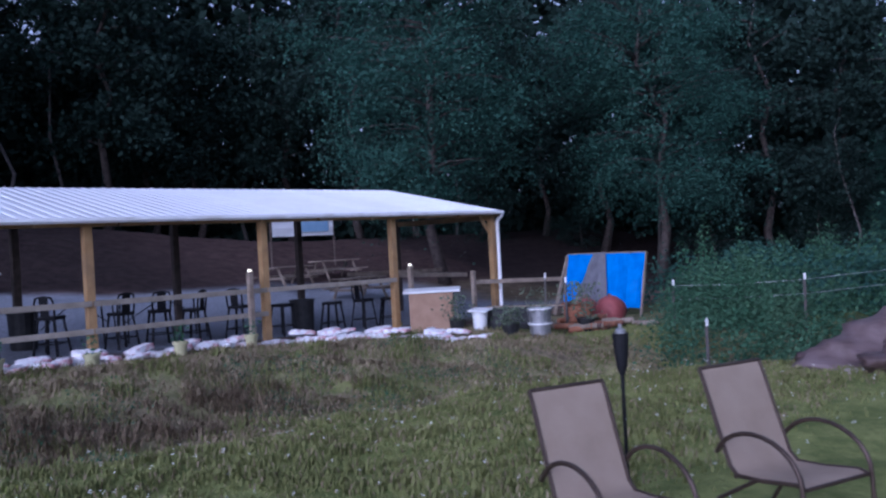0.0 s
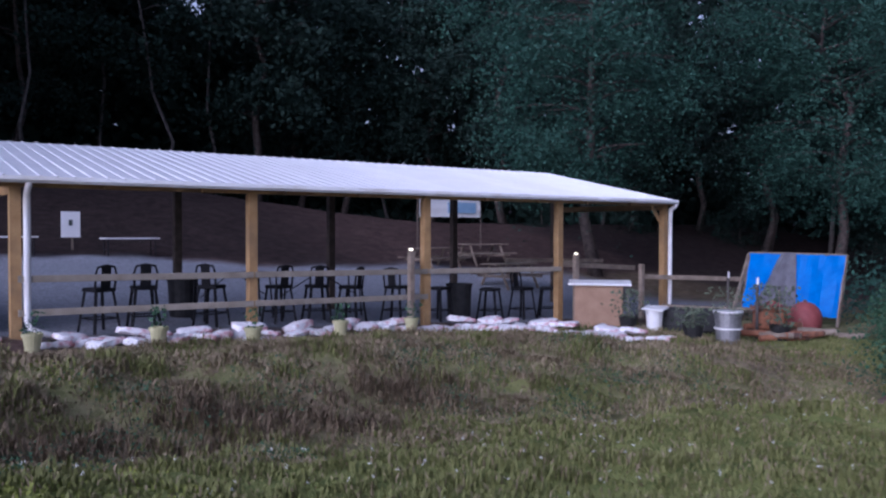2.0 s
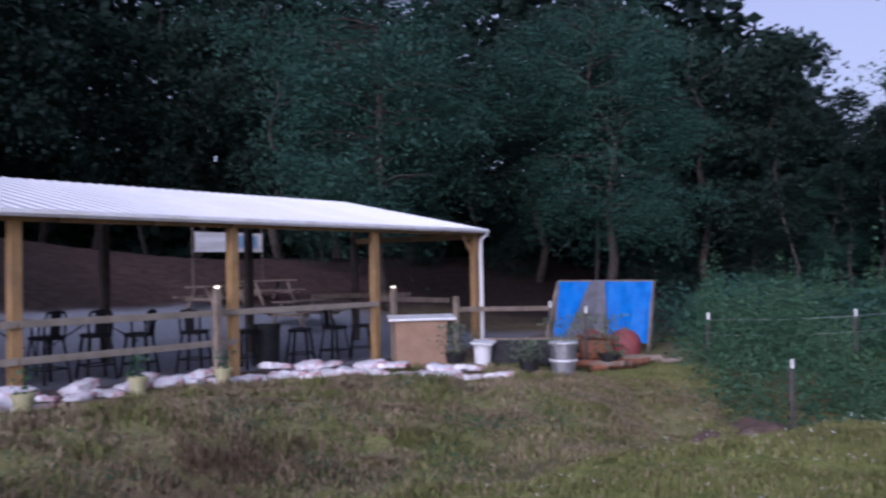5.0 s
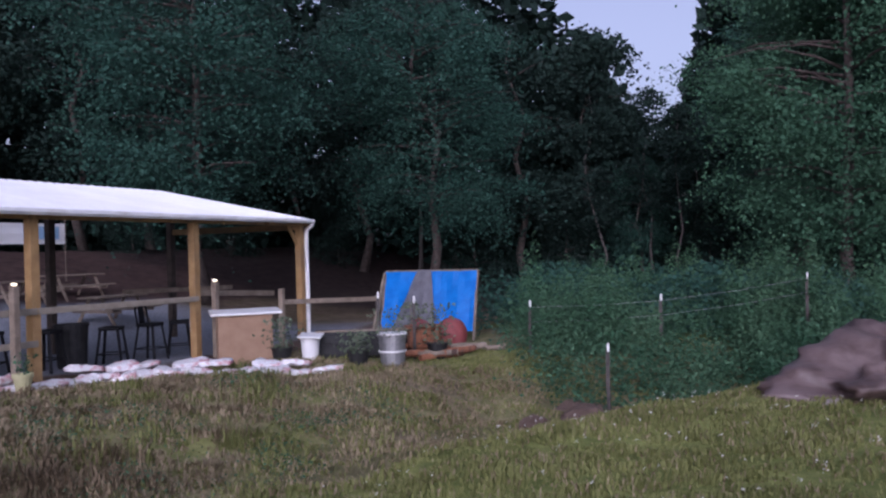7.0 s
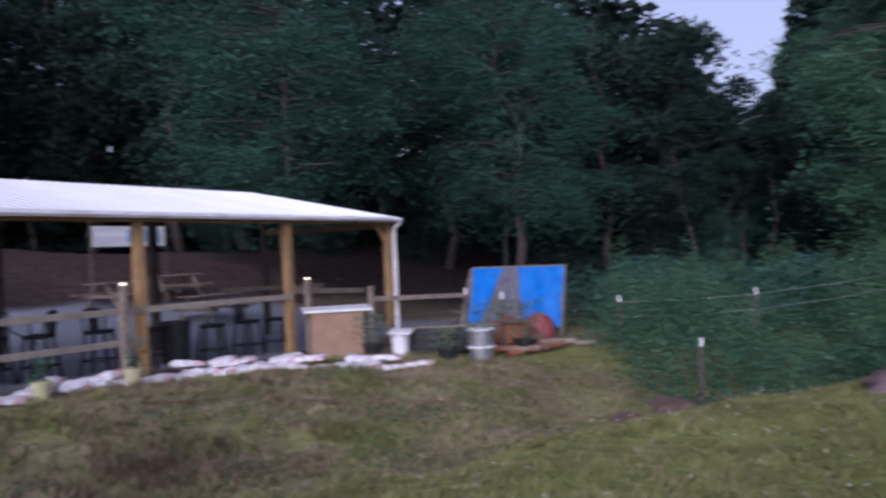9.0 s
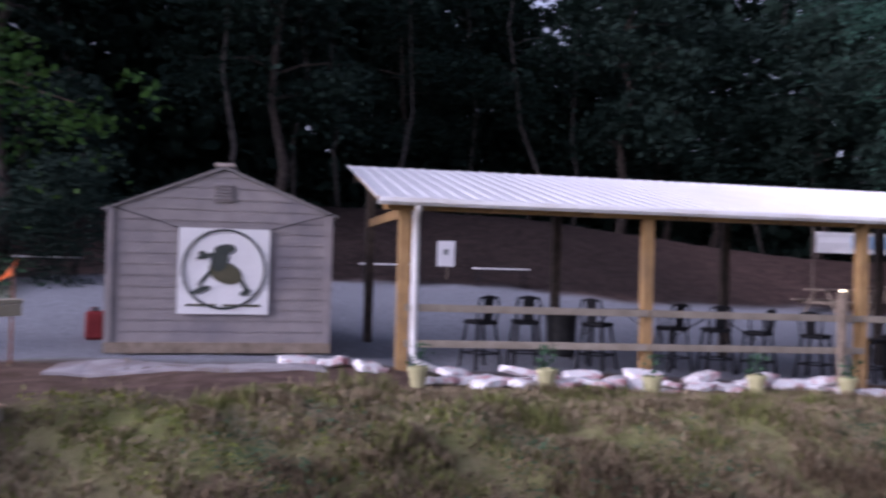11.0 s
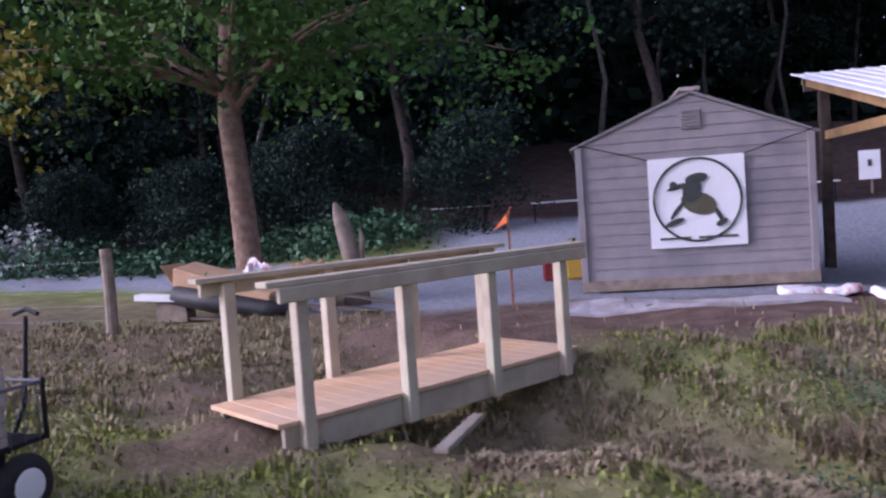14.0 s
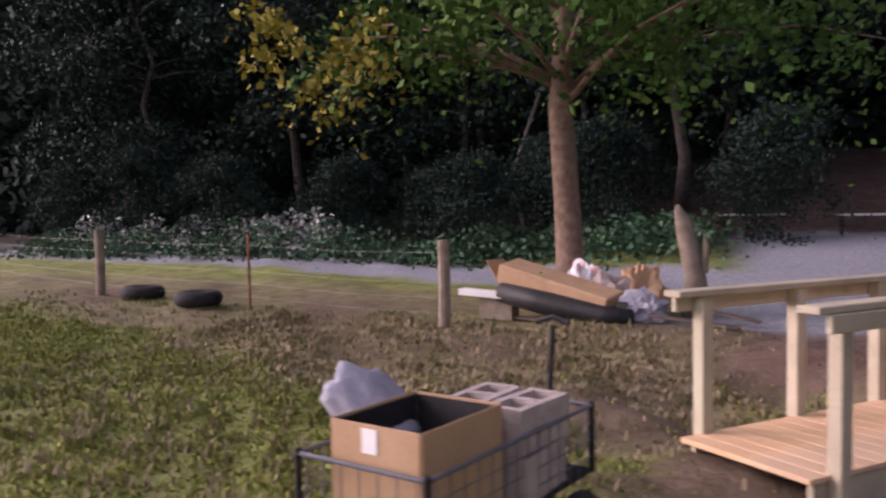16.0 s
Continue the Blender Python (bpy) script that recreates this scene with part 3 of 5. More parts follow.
    blot(oval(0.3, -0.29, 0.08, 0.04, 0.5), M["inkdark"], -0.03)
    blot([(-0.5, -0.46), (-0.1, -0.46), (-0.1, -0.49), (-0.5, -0.49)], M["inkolive"])
    blot([(0.0, -0.46), (0.5, -0.46), (0.5, -0.49), (0.0, -0.49)], M["inkolive"])
    for s in (-1, 1):
        part("cord", tube([(s * 0.61, 0, 0.59), (s * 1.1, 0.0, 0.74), (s * 1.52, 0.01, 0.86)], 0.008, 5), M["black"], bn, "thin dark cord")


shed()


def pad():
    bm = bmesh.new()
    xs = [-1.3 + 0.2 * i for i in range(17)]
    rows = []
    for lift in (0.035, -0.06):
        for y0 in (13.5, 14.25):
            rows.append([bm.verts.new((x, y0 + 0.04 * noise.noise(Vector((x * 2, y0, 1))), H(x, y0) + lift)) for x in xs])
    for i in range(len(xs) - 1):
        for a, b in ((0, 1), (1, 3), (2, 0)):
            bm.faces.new((rows[a][i], rows[a][i + 1], rows[b][i + 1], rows[b][i]))
    bm.faces.new([r[0] for r in (rows[0], rows[1], rows[3], rows[2])])
    bm.faces.new([r[-1] for r in (rows[0], rows[2], rows[3], rows[1])])
    bmesh.ops.recalc_face_normals(bm, faces=bm.faces)
    tagged(mesh_ob("pavement", bm, M["pad"]), "pale worn concrete pad in front of the shed", "pavement", kind="structure")


pad()


# ---- footbridge ----
def bridge():
    base = (-2.8, 8.88, -0.08)
    ang = 52.3
    br = thing("footbridge", base, "new timber footbridge with handrails over the ditch", "bridge", rz=ang)
    Lb, W = 3.0, 0.87
    for y in (0.02, W - 0.02):
        part("beam", box((Lb - 0.06, 0.045, 0.2), (Lb / 2 - 0.06, y, 0.04)), M["treated"], br)
    n = 21
    w = Lb / n
    me = None
    for i in range(n):
        m = Matrix.Translation((w * (i + 0.5) - 0.09, W / 2, 0.158))
        if me is None:
            ob = part("deck_board", box((w - 0.004, W + 0.06, 0.032), bevel=0.004), M["deck"], br)
            me = ob.data
            ob.matrix_local = m
        else:
            shared("deck_board", me, br, m)
    for y, o in ((-0.045, 0.12), (W + 0.045, 0.12)):
        for i in range(4):
            x = o + i * 2.58 / 3
            part("rail_post", box((0.09, 0.09, 1.08), (x, y, 0.5)), M["treated"], br)
        part("handrail", box((Lb + 0.12, 0.14, 0.04), (Lb / 2 - 0.08, y, 1.06)), M["treated"], br)
        part("rail_board", box((Lb + 0.02, 0.04, 0.1), (Lb / 2 - 0.05, y + (0.066 if y > 0 else -0.066), 0.988)), M["treated"], br)


bridge()


# ---- trees ----
def limb_path(a, b, sag, rng, n=5):
    a, b = np.array(a), np.array(b)
    p = [a + (b - a) * t + np.array([0, 0, sag * math.sin(math.pi * t)]) + rng.normal(size=3) * 0.018 * np.linalg.norm(b - a) * (0 < t < 1) for t in np.linspace(0, 1, n)]
    return [tuple(q) for q in p]


def tree(kind, at, label, seed, hgt, base, rad, clumps, per, leaf, bark, foliage, r0, spread=0.55, lean=0.0, group="", category="tree"):
    """Trunk with limbs, and a crown of leaf clumps round the limbs' ends."""
    rng = np.random.default_rng(seed)
    tr = thing(kind, at, label, category, group)
    top = (lean * hgt, 0.3 * lean * hgt, hgt * 0.92)
    pts = limb_path((0, 0, -0.2), top, 0, rng, 7)
    bm = tube(pts, [r0 * (1.25 if i == 0 else 1 - 0.85 * i / 6) for i in range(7)], 9)
    ends = []
    for k in range(max(6, clumps // 5)):
        f = rng.uniform(base / hgt, 0.95)
        i = min(int(f * 6), 5)
        s = np.array(pts[i]) + (np.array(pts[i + 1]) - np.array(pts[i])) * (f * 6 - i)
        ang = rng.uniform(0, 2 * math.pi)
        g = (f * hgt - base) / max(hgt - base, 0.1)
        reach = rad * math.sin(math.pi * min(0.15 + 0.8 * g, 0.97)) * rng.uniform(0.6, 1.0)
        e = s + np.array([math.cos(ang) * reach, math.sin(ang) * reach, rng.uniform(-0.05, 0.3) * reach])
        tube(limb_path(s, e, 0.08 * reach, rng, 4), [r0 * 0.28, r0 * 0.2, r0 * 0.12, r0 * 0.05], 5, bm)
        ends += [e, s + (e - s) * 0.65]
    part("trunk", bm, bark, tr, smooth=True)
    ends = np.array(ends)
    cl = ends[rng.integers(0, len(ends), clumps)] + rng.normal(size=(clumps, 3)) * rad * np.array([0.15, 0.15, 0.1])
    # each clump is a flat, drooping spray, so that its upper side catches the light
    q = rng.normal(size=(clumps * per, 3)) * np.array([spread, spread, spread * 0.3])
    q[:, 2] -= 0.35 * np.hypot(q[:, 0], q[:, 1]) ** 2 / spread
    c = np.repeat(cl, per, 0) + q
    leaf_mesh("crown", c, rng.uniform(0.6, 1.3, len(c)) * leaf, foliage, rng, tr)
    return tr


def plant(proto, x, y, s, rz):
    o = copy_thing(proto, pose(x, y, H(x, y) - 0.05, 0, 0, rz))
    o.scale = (s, s, s)
    return o


E0 = (0, 0, -60)
kinds = [
    tree("forest_tree", E0, "tall dense broadleaf forest tree in shade", 11, 15, 2.6, 4.0, 190, 120, 0.17, M["barkdark"], M["wood1"], 0.22, 0.6, group="forest edge"),
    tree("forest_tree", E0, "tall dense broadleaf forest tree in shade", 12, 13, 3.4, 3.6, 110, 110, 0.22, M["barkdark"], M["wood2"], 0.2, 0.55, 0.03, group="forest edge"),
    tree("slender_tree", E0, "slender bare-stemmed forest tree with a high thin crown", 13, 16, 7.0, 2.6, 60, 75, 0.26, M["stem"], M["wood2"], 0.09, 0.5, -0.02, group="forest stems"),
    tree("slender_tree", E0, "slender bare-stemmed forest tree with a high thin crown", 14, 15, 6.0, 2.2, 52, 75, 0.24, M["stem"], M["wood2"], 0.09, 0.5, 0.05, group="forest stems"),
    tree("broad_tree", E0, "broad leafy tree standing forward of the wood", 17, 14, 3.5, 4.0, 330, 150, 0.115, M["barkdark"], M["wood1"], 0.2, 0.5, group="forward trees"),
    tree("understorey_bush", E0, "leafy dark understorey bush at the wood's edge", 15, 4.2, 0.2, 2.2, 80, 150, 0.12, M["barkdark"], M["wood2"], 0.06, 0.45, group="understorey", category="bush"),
    tree("broad_tree", E0, "broad fresh-green tree standing forward of the wood", 19, 14, 2.6, 4.0, 300, 150, 0.115, M["barkdark"], M["wood3"], 0.2, 0.5, group="forward trees"),
]
rng = np.random.default_rng(5)
EDGE = [(-34, 27), (-24, 27.5), (-14, 27), (-6, 29), (2, 33), (10, 36), (18, 37), (26, 33), (32, 26), (36, 17), (37, 8), (33, 0), (28, -7)]
spots = []
for (x0, y0), (x1, y1) in zip(EDGE, EDGE[1:]):
    for k in range(4):
        t = (k + rng.uniform(0.1, 0.9)) / 4
        dx, dy = x1 - x0, y1 - y0
        out = rng.uniform(0, 7)
        L = math.hypot(dx, dy)
        spots.append((x0 + t * dx - dy / L * out * 0.9, y0 + t * dy + dx / L * out * 0.9, out))
for i, (x, y, out) in enumerate(spots):
    left = -12 < x < 17
    az = math.degrees(math.atan2(y - 3.6, x - 1.4))
    k = (2, 3, 2, 1)[i % 4] if left else ((0, 1, 0, 2)[i % 4] if az < 15 else (1, 1, 3, 1)[i % 4])
    plant(kinds[k], x, y, rng.uniform(0.85, 1.25) * (0.5 if 6.0 < az < 12.0 else 1), rng.uniform(0, 360))
for i, (x, y, out) in enumerate(spots[::2]):
    if x < -4 or x > 26:
        plant(kinds[5], x - 0.5, y - rng.uniform(1.5, 3.5), rng.uniform(0.6, 1.0), rng.uniform(0, 360))
# thin crowns in the gap
for x, y, s in ((40.2, 10.2, 0.72), (39.0, 12.4, 0.66), (42.0, 8.6, 0.6)):
    plant(kinds[3], x, y, s, rng.uniform(0, 360))
# broad trees that stand forward of the wood
for k, x, y, s in ((4, 22.6, 21.6, 1.1), (4, 32.0, 18.0, 1.05), (6, 27.0, 2.6, 1.0), (6, 29.5, -2.5, 1.1), (6, 32.5, 3.6, 0.9), (6, 24.5, -3.5, 0.9)):
    plant(kinds[k], x, y, s, rng.uniform(0, 360))
for x, y, s in ((-19, 23.5, 0.75), (-11, 23.6, 0.7), (-7.5, 24.2, 0.8), (-15, 24.5, 0.7), (-3.5, 24.5, 0.75), (-24, 25, 0.9)):
    plant(kinds[5], x, y, s, rng.uniform(0, 360))
for o in kinds:
    for c in (*o.children_recursive, o):
        bpy.data.objects.remove(c)

# the depth of the wood: uncountable foliage behind the edge trees
rng = np.random.default_rng(8)
n = 160000
t = rng.uniform(0, len(EDGE) - 1.001, n)
i = t.astype(int)
ed = np.array(EDGE)
p = ed[i] + (ed[i + 1] - ed[i]) * (t - i)[:, None]
cen = np.array([2.0, 4.0])
p = cen + (p - cen) * rng.uniform(1.25, 1.6, n)[:, None]
p += rng.normal(size=(n, 2)) * 0.8
top = 13.0 + 3.0 * np.sin(t * 3.1) + 2.0 * np.sin(t * 7.7 + 1) + 6.0 * (p[:, 0] > 20) + 0.8 * (p[:, 0] < 20)
bear = np.degrees(np.arctan2(p[:, 1] - 3.6, p[:, 0] - 1.4))
gap = np.exp(-(((bear - 9.2) / 3.0) ** 2))
top = top * (1 - 0.6 * gap)
z = height(p[:, 0], p[:, 1]) + top * rng.uniform(0, 1, n) ** 1.25
# the wood's inner shade is put into this foliage's colour
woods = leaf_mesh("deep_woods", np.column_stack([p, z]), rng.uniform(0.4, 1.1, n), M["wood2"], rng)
tagged(woods, "dark mass of foliage deep inside the wood", "woods", kind="stuff")


# the maple by the track
def maple():
    rng = np.random.default_rng(21)
    x, y = -6.17, 15.95
    tr = thing("maple_tree", (x, y, H(x, y)), "broad maple with a pale trunk and yellowing lower leaves", "tree")
    trunk = [(0.1, 0, -0.2), (0.08, 0, 0.4), (0.02, 0.02, 1.6), (-0.06, 0.0, 2.9), (-0.02, 0.1, 4.2), (0.1, 0.2, 6.5), (0.2, 0.2, 8.5)]
    bm = tube(trunk, [0.27, 0.215, 0.19, 0.18, 0.14, 0.09, 0.03], 12)
    ends, yellow = [], []
    for ang, z0, reach, rise in ((198, 3.3, 3.7, 0.35), (212, 3.2, 3.3, 0.7), (250, 3.3, 3.0, 0.9), (175, 3.3, 3.6, 1.3), (300, 3.2, 2.4, 1.1), (335, 2.9, 2.7, 1.2), (0, 3.1, 3.2, 1.5), (15, 3.5, 4.5, 0.2), (30, 3.5, 3.0, 1.2), (60, 3.8, 2.8, 1.4),
                                 (110, 4.0, 2.8, 1.5), (140, 4.3, 3.0, 1.4), (190, 4.4, 3.2, 1.5), (240, 4.8, 2.8, 1.6), (280, 4.6, 2.6, 1.8), (320, 5.0, 2.8, 1.6), (350, 4.6, 3.4, 1.2), (40, 5.5, 2.2, 1.6), (210, 6.0, 2.4, 1.8), (130, 6.2, 2.0, 1.8)):
        a = radians(ang)
        s = np.array([-0.05, 0.02, z0])
        e = s + np.array([math.cos(a) * reach, math.sin(a) * reach, rise])
        tube(limb_path(s, e, 0.3, rng, 5), [0.055, 0.045, 0.033, 0.02, 0.01], 6, bm)
        for f in ((0.3,) if z0 > 3.4 else ()) + (0.52, 0.74, 0.9, 1.04):
            q = s + (e - s) * f + np.array([0, 0, 0.3 * math.sin(math.pi * min(f, 1))])
            (yellow if (195 <= ang <= 214 and z0 < 3.5 and f > 0.8) else ends).append(q)
    part("trunk", bm, M["bark"], tr, smooth=True)

    def crown(pts, m, per, name, label, sp, twigs):
        pts = np.array(pts)
        sub = np.repeat(pts, twigs, 0) + rng.normal(size=(len(pts) * twigs, 3)) * np.array([0.5, 0.5, 0.3])
        q = rng.normal(size=(len(sub) * per, 3)) * np.array([sp, sp, sp * 0.4])
        q[:, 2] -= 0.5 * np.hypot(q[:, 0], q[:, 1]) ** 2 / sp
        c = np.repeat(sub, per, 0) + q
        o = leaf_mesh(name, c, rng.uniform(0.09, 0.19, len(c)), m, rng, tr, 0.5)
        o["label"] = label

    crown(ends, M["leaf"], 36, "crown", "green leaves in drooping sprays", 0.26, 4)
    crown(yellow, M["leafy"], 34, "yellow_crown", "yellowing leaves on the lower limbs", 0.18, 5)


maple()

# ---- thicket, bushes, grass ----
rng = np.random.default_rng(31)


def thicket(name, label, spots, per, leaf, m, spread):
    c = []
    for x, y, h in spots:
        k = int(per * h)
        q = rng.normal(size=(k, 3)) * np.array([spread, spread, 0])
        q[:, 2] = rng.uniform(0, 1, k) ** 0.7 * h * np.exp(-(q[:, 0] ** 2 + q[:, 1] ** 2) / (2.2 * spread) ** 2)
        g = height(x + q[:, 0], y + q[:, 1])
        c.append(np.column_stack([x + q[:, 0], y + q[:, 1], g + q[:, 2]]))
    c = np.concatenate(c)
    o = leaf_mesh(name, c, rng.uniform(0.5, 1.4, len(c)) * leaf, m, rng)
    return tagged(o, label, "weeds", kind="stuff")


sp, tall = [], []
for k in range(520):
    u = rng.uniform(0, 1)
    x = 13.6 + 15 * u
    y = rng.uniform(4.9 - 8 * u, 9.8 + 3.0 * u)
    back = min((x - 13.2) / 5, 1.0)
    if np.hypot(x - 12.3, y - 2.6) > 2.2 and y - 3.6 < 0.34 * (x - 1.4):
        h = 0.25 + 0.7 * back + 0.5 * float(wob(x, y, 0.9, 2.0)) + 0.5 * smooth(6, 1, y) * back
        sp.append((x, y, max(h, 0.2) * rng.uniform(0.55, 1.3)))
        if rng.uniform() < 0.3:
            tall.append((x, y, (max(h, 0.3) + 0.35) * rng.uniform(1.0, 1.35)))
thicket("weed_thicket", "dense green weeds and brambles beyond the ditch", sp, 330, 0.07, M["weed"], 0.36)
thicket("weed_stalks", "taller straggling weed stalks above the thicket", tall, 150, 0.07, M["weed"], 0.13)
sp = [(rng.uniform(20, 30), rng.uniform(-4, 12), rng.uniform(0.8, 1.7)) for _ in range(70)]
thicket("tall_brush", "taller dim brush in front of the wood", sp, 420, 0.11, M["wood1"], 0.7)
sp = [(x + rng.uniform(-1.2, 1.2), 22.4 + rng.uniform(-0.5, 0.5) - 0.15 * (x + 12), rng.uniform(0.8, 1.5)) for x in (-24, -22, -18.5, -17, -16) for _ in range(3)]
thicket("flowering_bush", "pale flowering bushes beside the gravel track", sp, 200, 0.16, M["flowerbush"], 0.5)
sp = [(rng.uniform(-26, -4), rng.uniform(22.0, 24.0), rng.uniform(0.4, 1.1)) for _ in range(60)]
thicket("verge_weeds", "green weeds along the far edge of the track", sp, 230, 0.15, M["weed"], 0.6)
sp = [(a, b, rng.uniform(0.12, 0.3)) for a, b in zip(rng.uniform(0.5, 11.5, 45), rng.uniform(8.3, 11.0, 45))]
thicket("ditch_weeds", "low mixed weeds on the ditch slope", sp, 600, 0.032, M["weed"], 0.22)


def blades(name, label, n, xr, yr, hmin, hmax, m, want, width=0.006, bend=0.5, clump=0.65):
    """Single bent blades of grass, more of them where `want` is high."""
    x, y = rng.uniform(*xr, n), rng.uniform(*yr, n)
    u, v = x + 0.45 * wob(y, x, 0.9, 2.0), y + 0.45 * wob(x, y, 1.3, 5.0)
    tuft = smooth(-0.9, 0.9, wob(u, v, 6.3, 1.7) + 0.6 * wob(v, u, 11.0, 0.4))
    keep = rng.uniform(0, 1, n) < want(x, y) * (1 - clump + clump * tuft)
    x, y, tuft = x[keep], y[keep], tuft[keep]
    n = len(x)
    z = height(x, y) - 0.01
    h = rng.uniform(hmin, hmax, n) * (0.6 + 0.35 * np.abs(wob(x, y, 1.3, 4.0)) + 0.25 - 0.38 * clump + 0.76 * clump * tuft)
    a = rng.uniform(0, 2 * math.pi, n)
    b = rng.uniform(0.1, 1.0, n) * bend * h
    w = width * rng.uniform(0.7, 1.5, n)
    dx, dy = np.cos(a), np.sin(a)
    base = np.column_stack([x, y, z])
    side = np.column_stack([-dy * w, dx * w, 0 * w])
    mid = base + np.column_stack([dx * b * 0.35, dy * b * 0.35, h * 0.6])
    tip = base + np.column_stack([dx * b, dy * b, h * (1 - 0.25 * bend)])
    v = np.stack([base - side, base + side, mid + side * 0.8, mid - side * 0.8, tip], 1).reshape(-1, 3)
    k = np.arange(n)[:, None] * 5
    loops = np.concatenate([k + [0, 1, 2, 3], k + [3, 2, 4]], 1).ravel()
    starts = (np.arange(n)[:, None] * 7 + [0, 4]).ravel()
    me = bpy.data.meshes.new(name)
    me.vertices.add(5 * n)
    me.vertices.foreach_set("co", v.ravel())
    me.loops.add(7 * n)
    me.loops.foreach_set("vertex_index", loops)
    me.polygons.add(2 * n)
    me.polygons.foreach_set("loop_start", starts)
    me.update(calc_edges=True)
    me.materials.append(m)
    return tagged(new(name, me), label, "grass", kind="stuff")


bare = lambda x, y: (1 - gravel_zone(x, y)) * (1 - dirt_zone(x, y)) ** 2
blades("lawn_grass", "green unmown grass", 240000, (-2.5, 16), (2.4, 9.5), 0.03, 0.085, M["grass"], lambda x, y: bare(x, y) * (1 - 0.75 * dead_zone(x, y)) * smooth(-2.5, 0.5, x) * smooth(2.4, 4.4, y), 0.008)
blades("lawn_grass", "thick short yellow-green lawn grass", 190000, (-14, 3), (4.3, 12.5), 0.02, 0.055, M["lawn"], lambda x, y: bare(x, y) * (1 - dead_zone(x, y)), 0.01, 0.9, 0.25)
blades("lawn_grass", "sparse green grass farther off", 110000, (-16, 16), (8, 14.8), 0.035, 0.085, M["grass"], lambda x, y: bare(x, y) * (1 - 0.6 * dead_zone(x, y)) * 0.8, 0.01)
blades("dead_grass", "matted dry brown grass on the ditch slope", 190000, (-10, 14), (7.5, 14.3), 0.035, 0.11, M["straw"], lambda x, y: bare(x, y) * np.clip(dead_zone(x, y) + 0.15, 0, 1), 0.009, 0.95)
blades("dead_grass", "dry grass in the lawn", 60000, (-8, 16), (3, 8.6), 0.03, 0.1, M["straw"], lambda x, y: bare(x, y) * 0.6, 0.006, 0.9)
swathe = lambda x, y: smooth(0.0, 0.9, wob(x, y, 2.4, 3.3) + 0.5 * wob(y, x, 5.3, 1.1))
blades("dry_brush", "dark dry brush in the hollow of the ditch", 70000, (0.6, 7.5), (8.9, 10.7), 0.07, 0.24, M["brush"], lambda x, y: (0.15 + 0.45 * swathe(x, y)) * smooth(8.9, 9.6, y) * smooth(10.7, 9.9, y), 0.006, 1.1)
blades("straw_swathe", "pale matted straw lying in swathes on the slope", 90000, (0.5, 11.5), (9.0, 13.0), 0.05, 0.17, M["straw"], lambda x, y: swathe(y, x) * bare(x, y), 0.007, 1.3)
blades("straw_swathe", "pale straw scattered on bare soil by the footbridge", 22000, (-1.6, 1.2), (7.9, 9.6), 0.03, 0.1, M["straw"], lambda x, y: 0.1 + 0.7 * swathe(x + 2, y), 0.008, 1.3)
blades("coarse_grass", "coarse green tufts on the ditch slope", 50000, (0.5, 13), (8.2, 12.6), 0.08, 0.22, M["grass"], lambda x, y: swathe(x + 7, y) ** 2 * bare(x, y), 0.007, 0.8)
n = 300
fx, fy = rng.uniform(1.5, 12, n), rng.uniform(2.0, 7.5, n)
fz = height(fx, fy) + rng.uniform(0.08, 0.17, n)
c = np.repeat(np.column_stack([fx, fy, fz]), 5, 0) + rng.normal(size=(5 * n, 3)) * 0.008
tagged(leaf_mesh("clover_bloom", c, np.full(len(c), 0.015), M["clover"], rng), "small white clover blooms in the lawn", "flowers", kind="stuff")


# ---- pavilion furniture ----
def stool(back=True):
    st = thing("bar_stool", (0, 0, -50), "black metal bar stool" + (" with a low backrest" if back else " without backrest"), "stool", "bar stools")
    part("seat", box((0.33, 0.33, 0.055), (0, 0, 0.6), bevel=0.015), M["black"], st)
    for sx in (-1, 1):
        for sy in (-1, 1):
            part("leg", between((sx * 0.13, sy * 0.13, 0.6), (sx * 0.2, sy * 0.2, 0), 0.045, 0.03), M["black"], st)
    for a, b in (((-0.175, -0.175), (0.175, -0.175)), ((0.175, -0.175), (0.175, 0.175)), ((0.175, 0.175), (-0.175, 0.175)), ((-0.175, 0.175), (-0.175, -0.175))):
        part("stretcher", between((*a, 0.2), (*b, 0.2), 0.015, 0.02), M["black"], st)
    if back:
        pts = [(-0.15, 0.14, 0.62), (-0.16, 0.17, 0.82), (-0.13, 0.18, 0.92), (0, 0.185, 0.945), (0.13, 0.18, 0.92), (0.16, 0.17, 0.82), (0.15, 0.14, 0.62)]
        part("back_frame", tube(pts, 0.017, 6), M["black"], st)
        part("back_splat", box((0.15, 0.012, 0.33), (0, 0.168, 0.785), (-6, 0, 0), bevel=0.004), M["black"], st)
    return st


a, b = stool(True), stool(False)
for i, (x, y, rz, back) in enumerate(((4.28, 15.2, 200, 1), (4.99, 15.25, 175, 1), (6.12, 15.2, 130, 1), (7.45, 15.35, 190, 1), (8.25, 15.4, 170, 1), (8.97, 15.35, 215, 1), (9.95, 15.25, 120, 1), (11.06, 15.3, 15, 0), (12.4, 15.25, 30, 0), (13.3, 15.2, 10, 1), (14.2, 15.3, 40, 0))):
    copy_thing(a if back else b, pose(x, y, H(x, y), 0, 0, rz)).scale = (1.14, 1.14, 1.14)
for o in (a, b):
    for c in (*o.children_recursive, o):
        bpy.data.objects.remove(c)


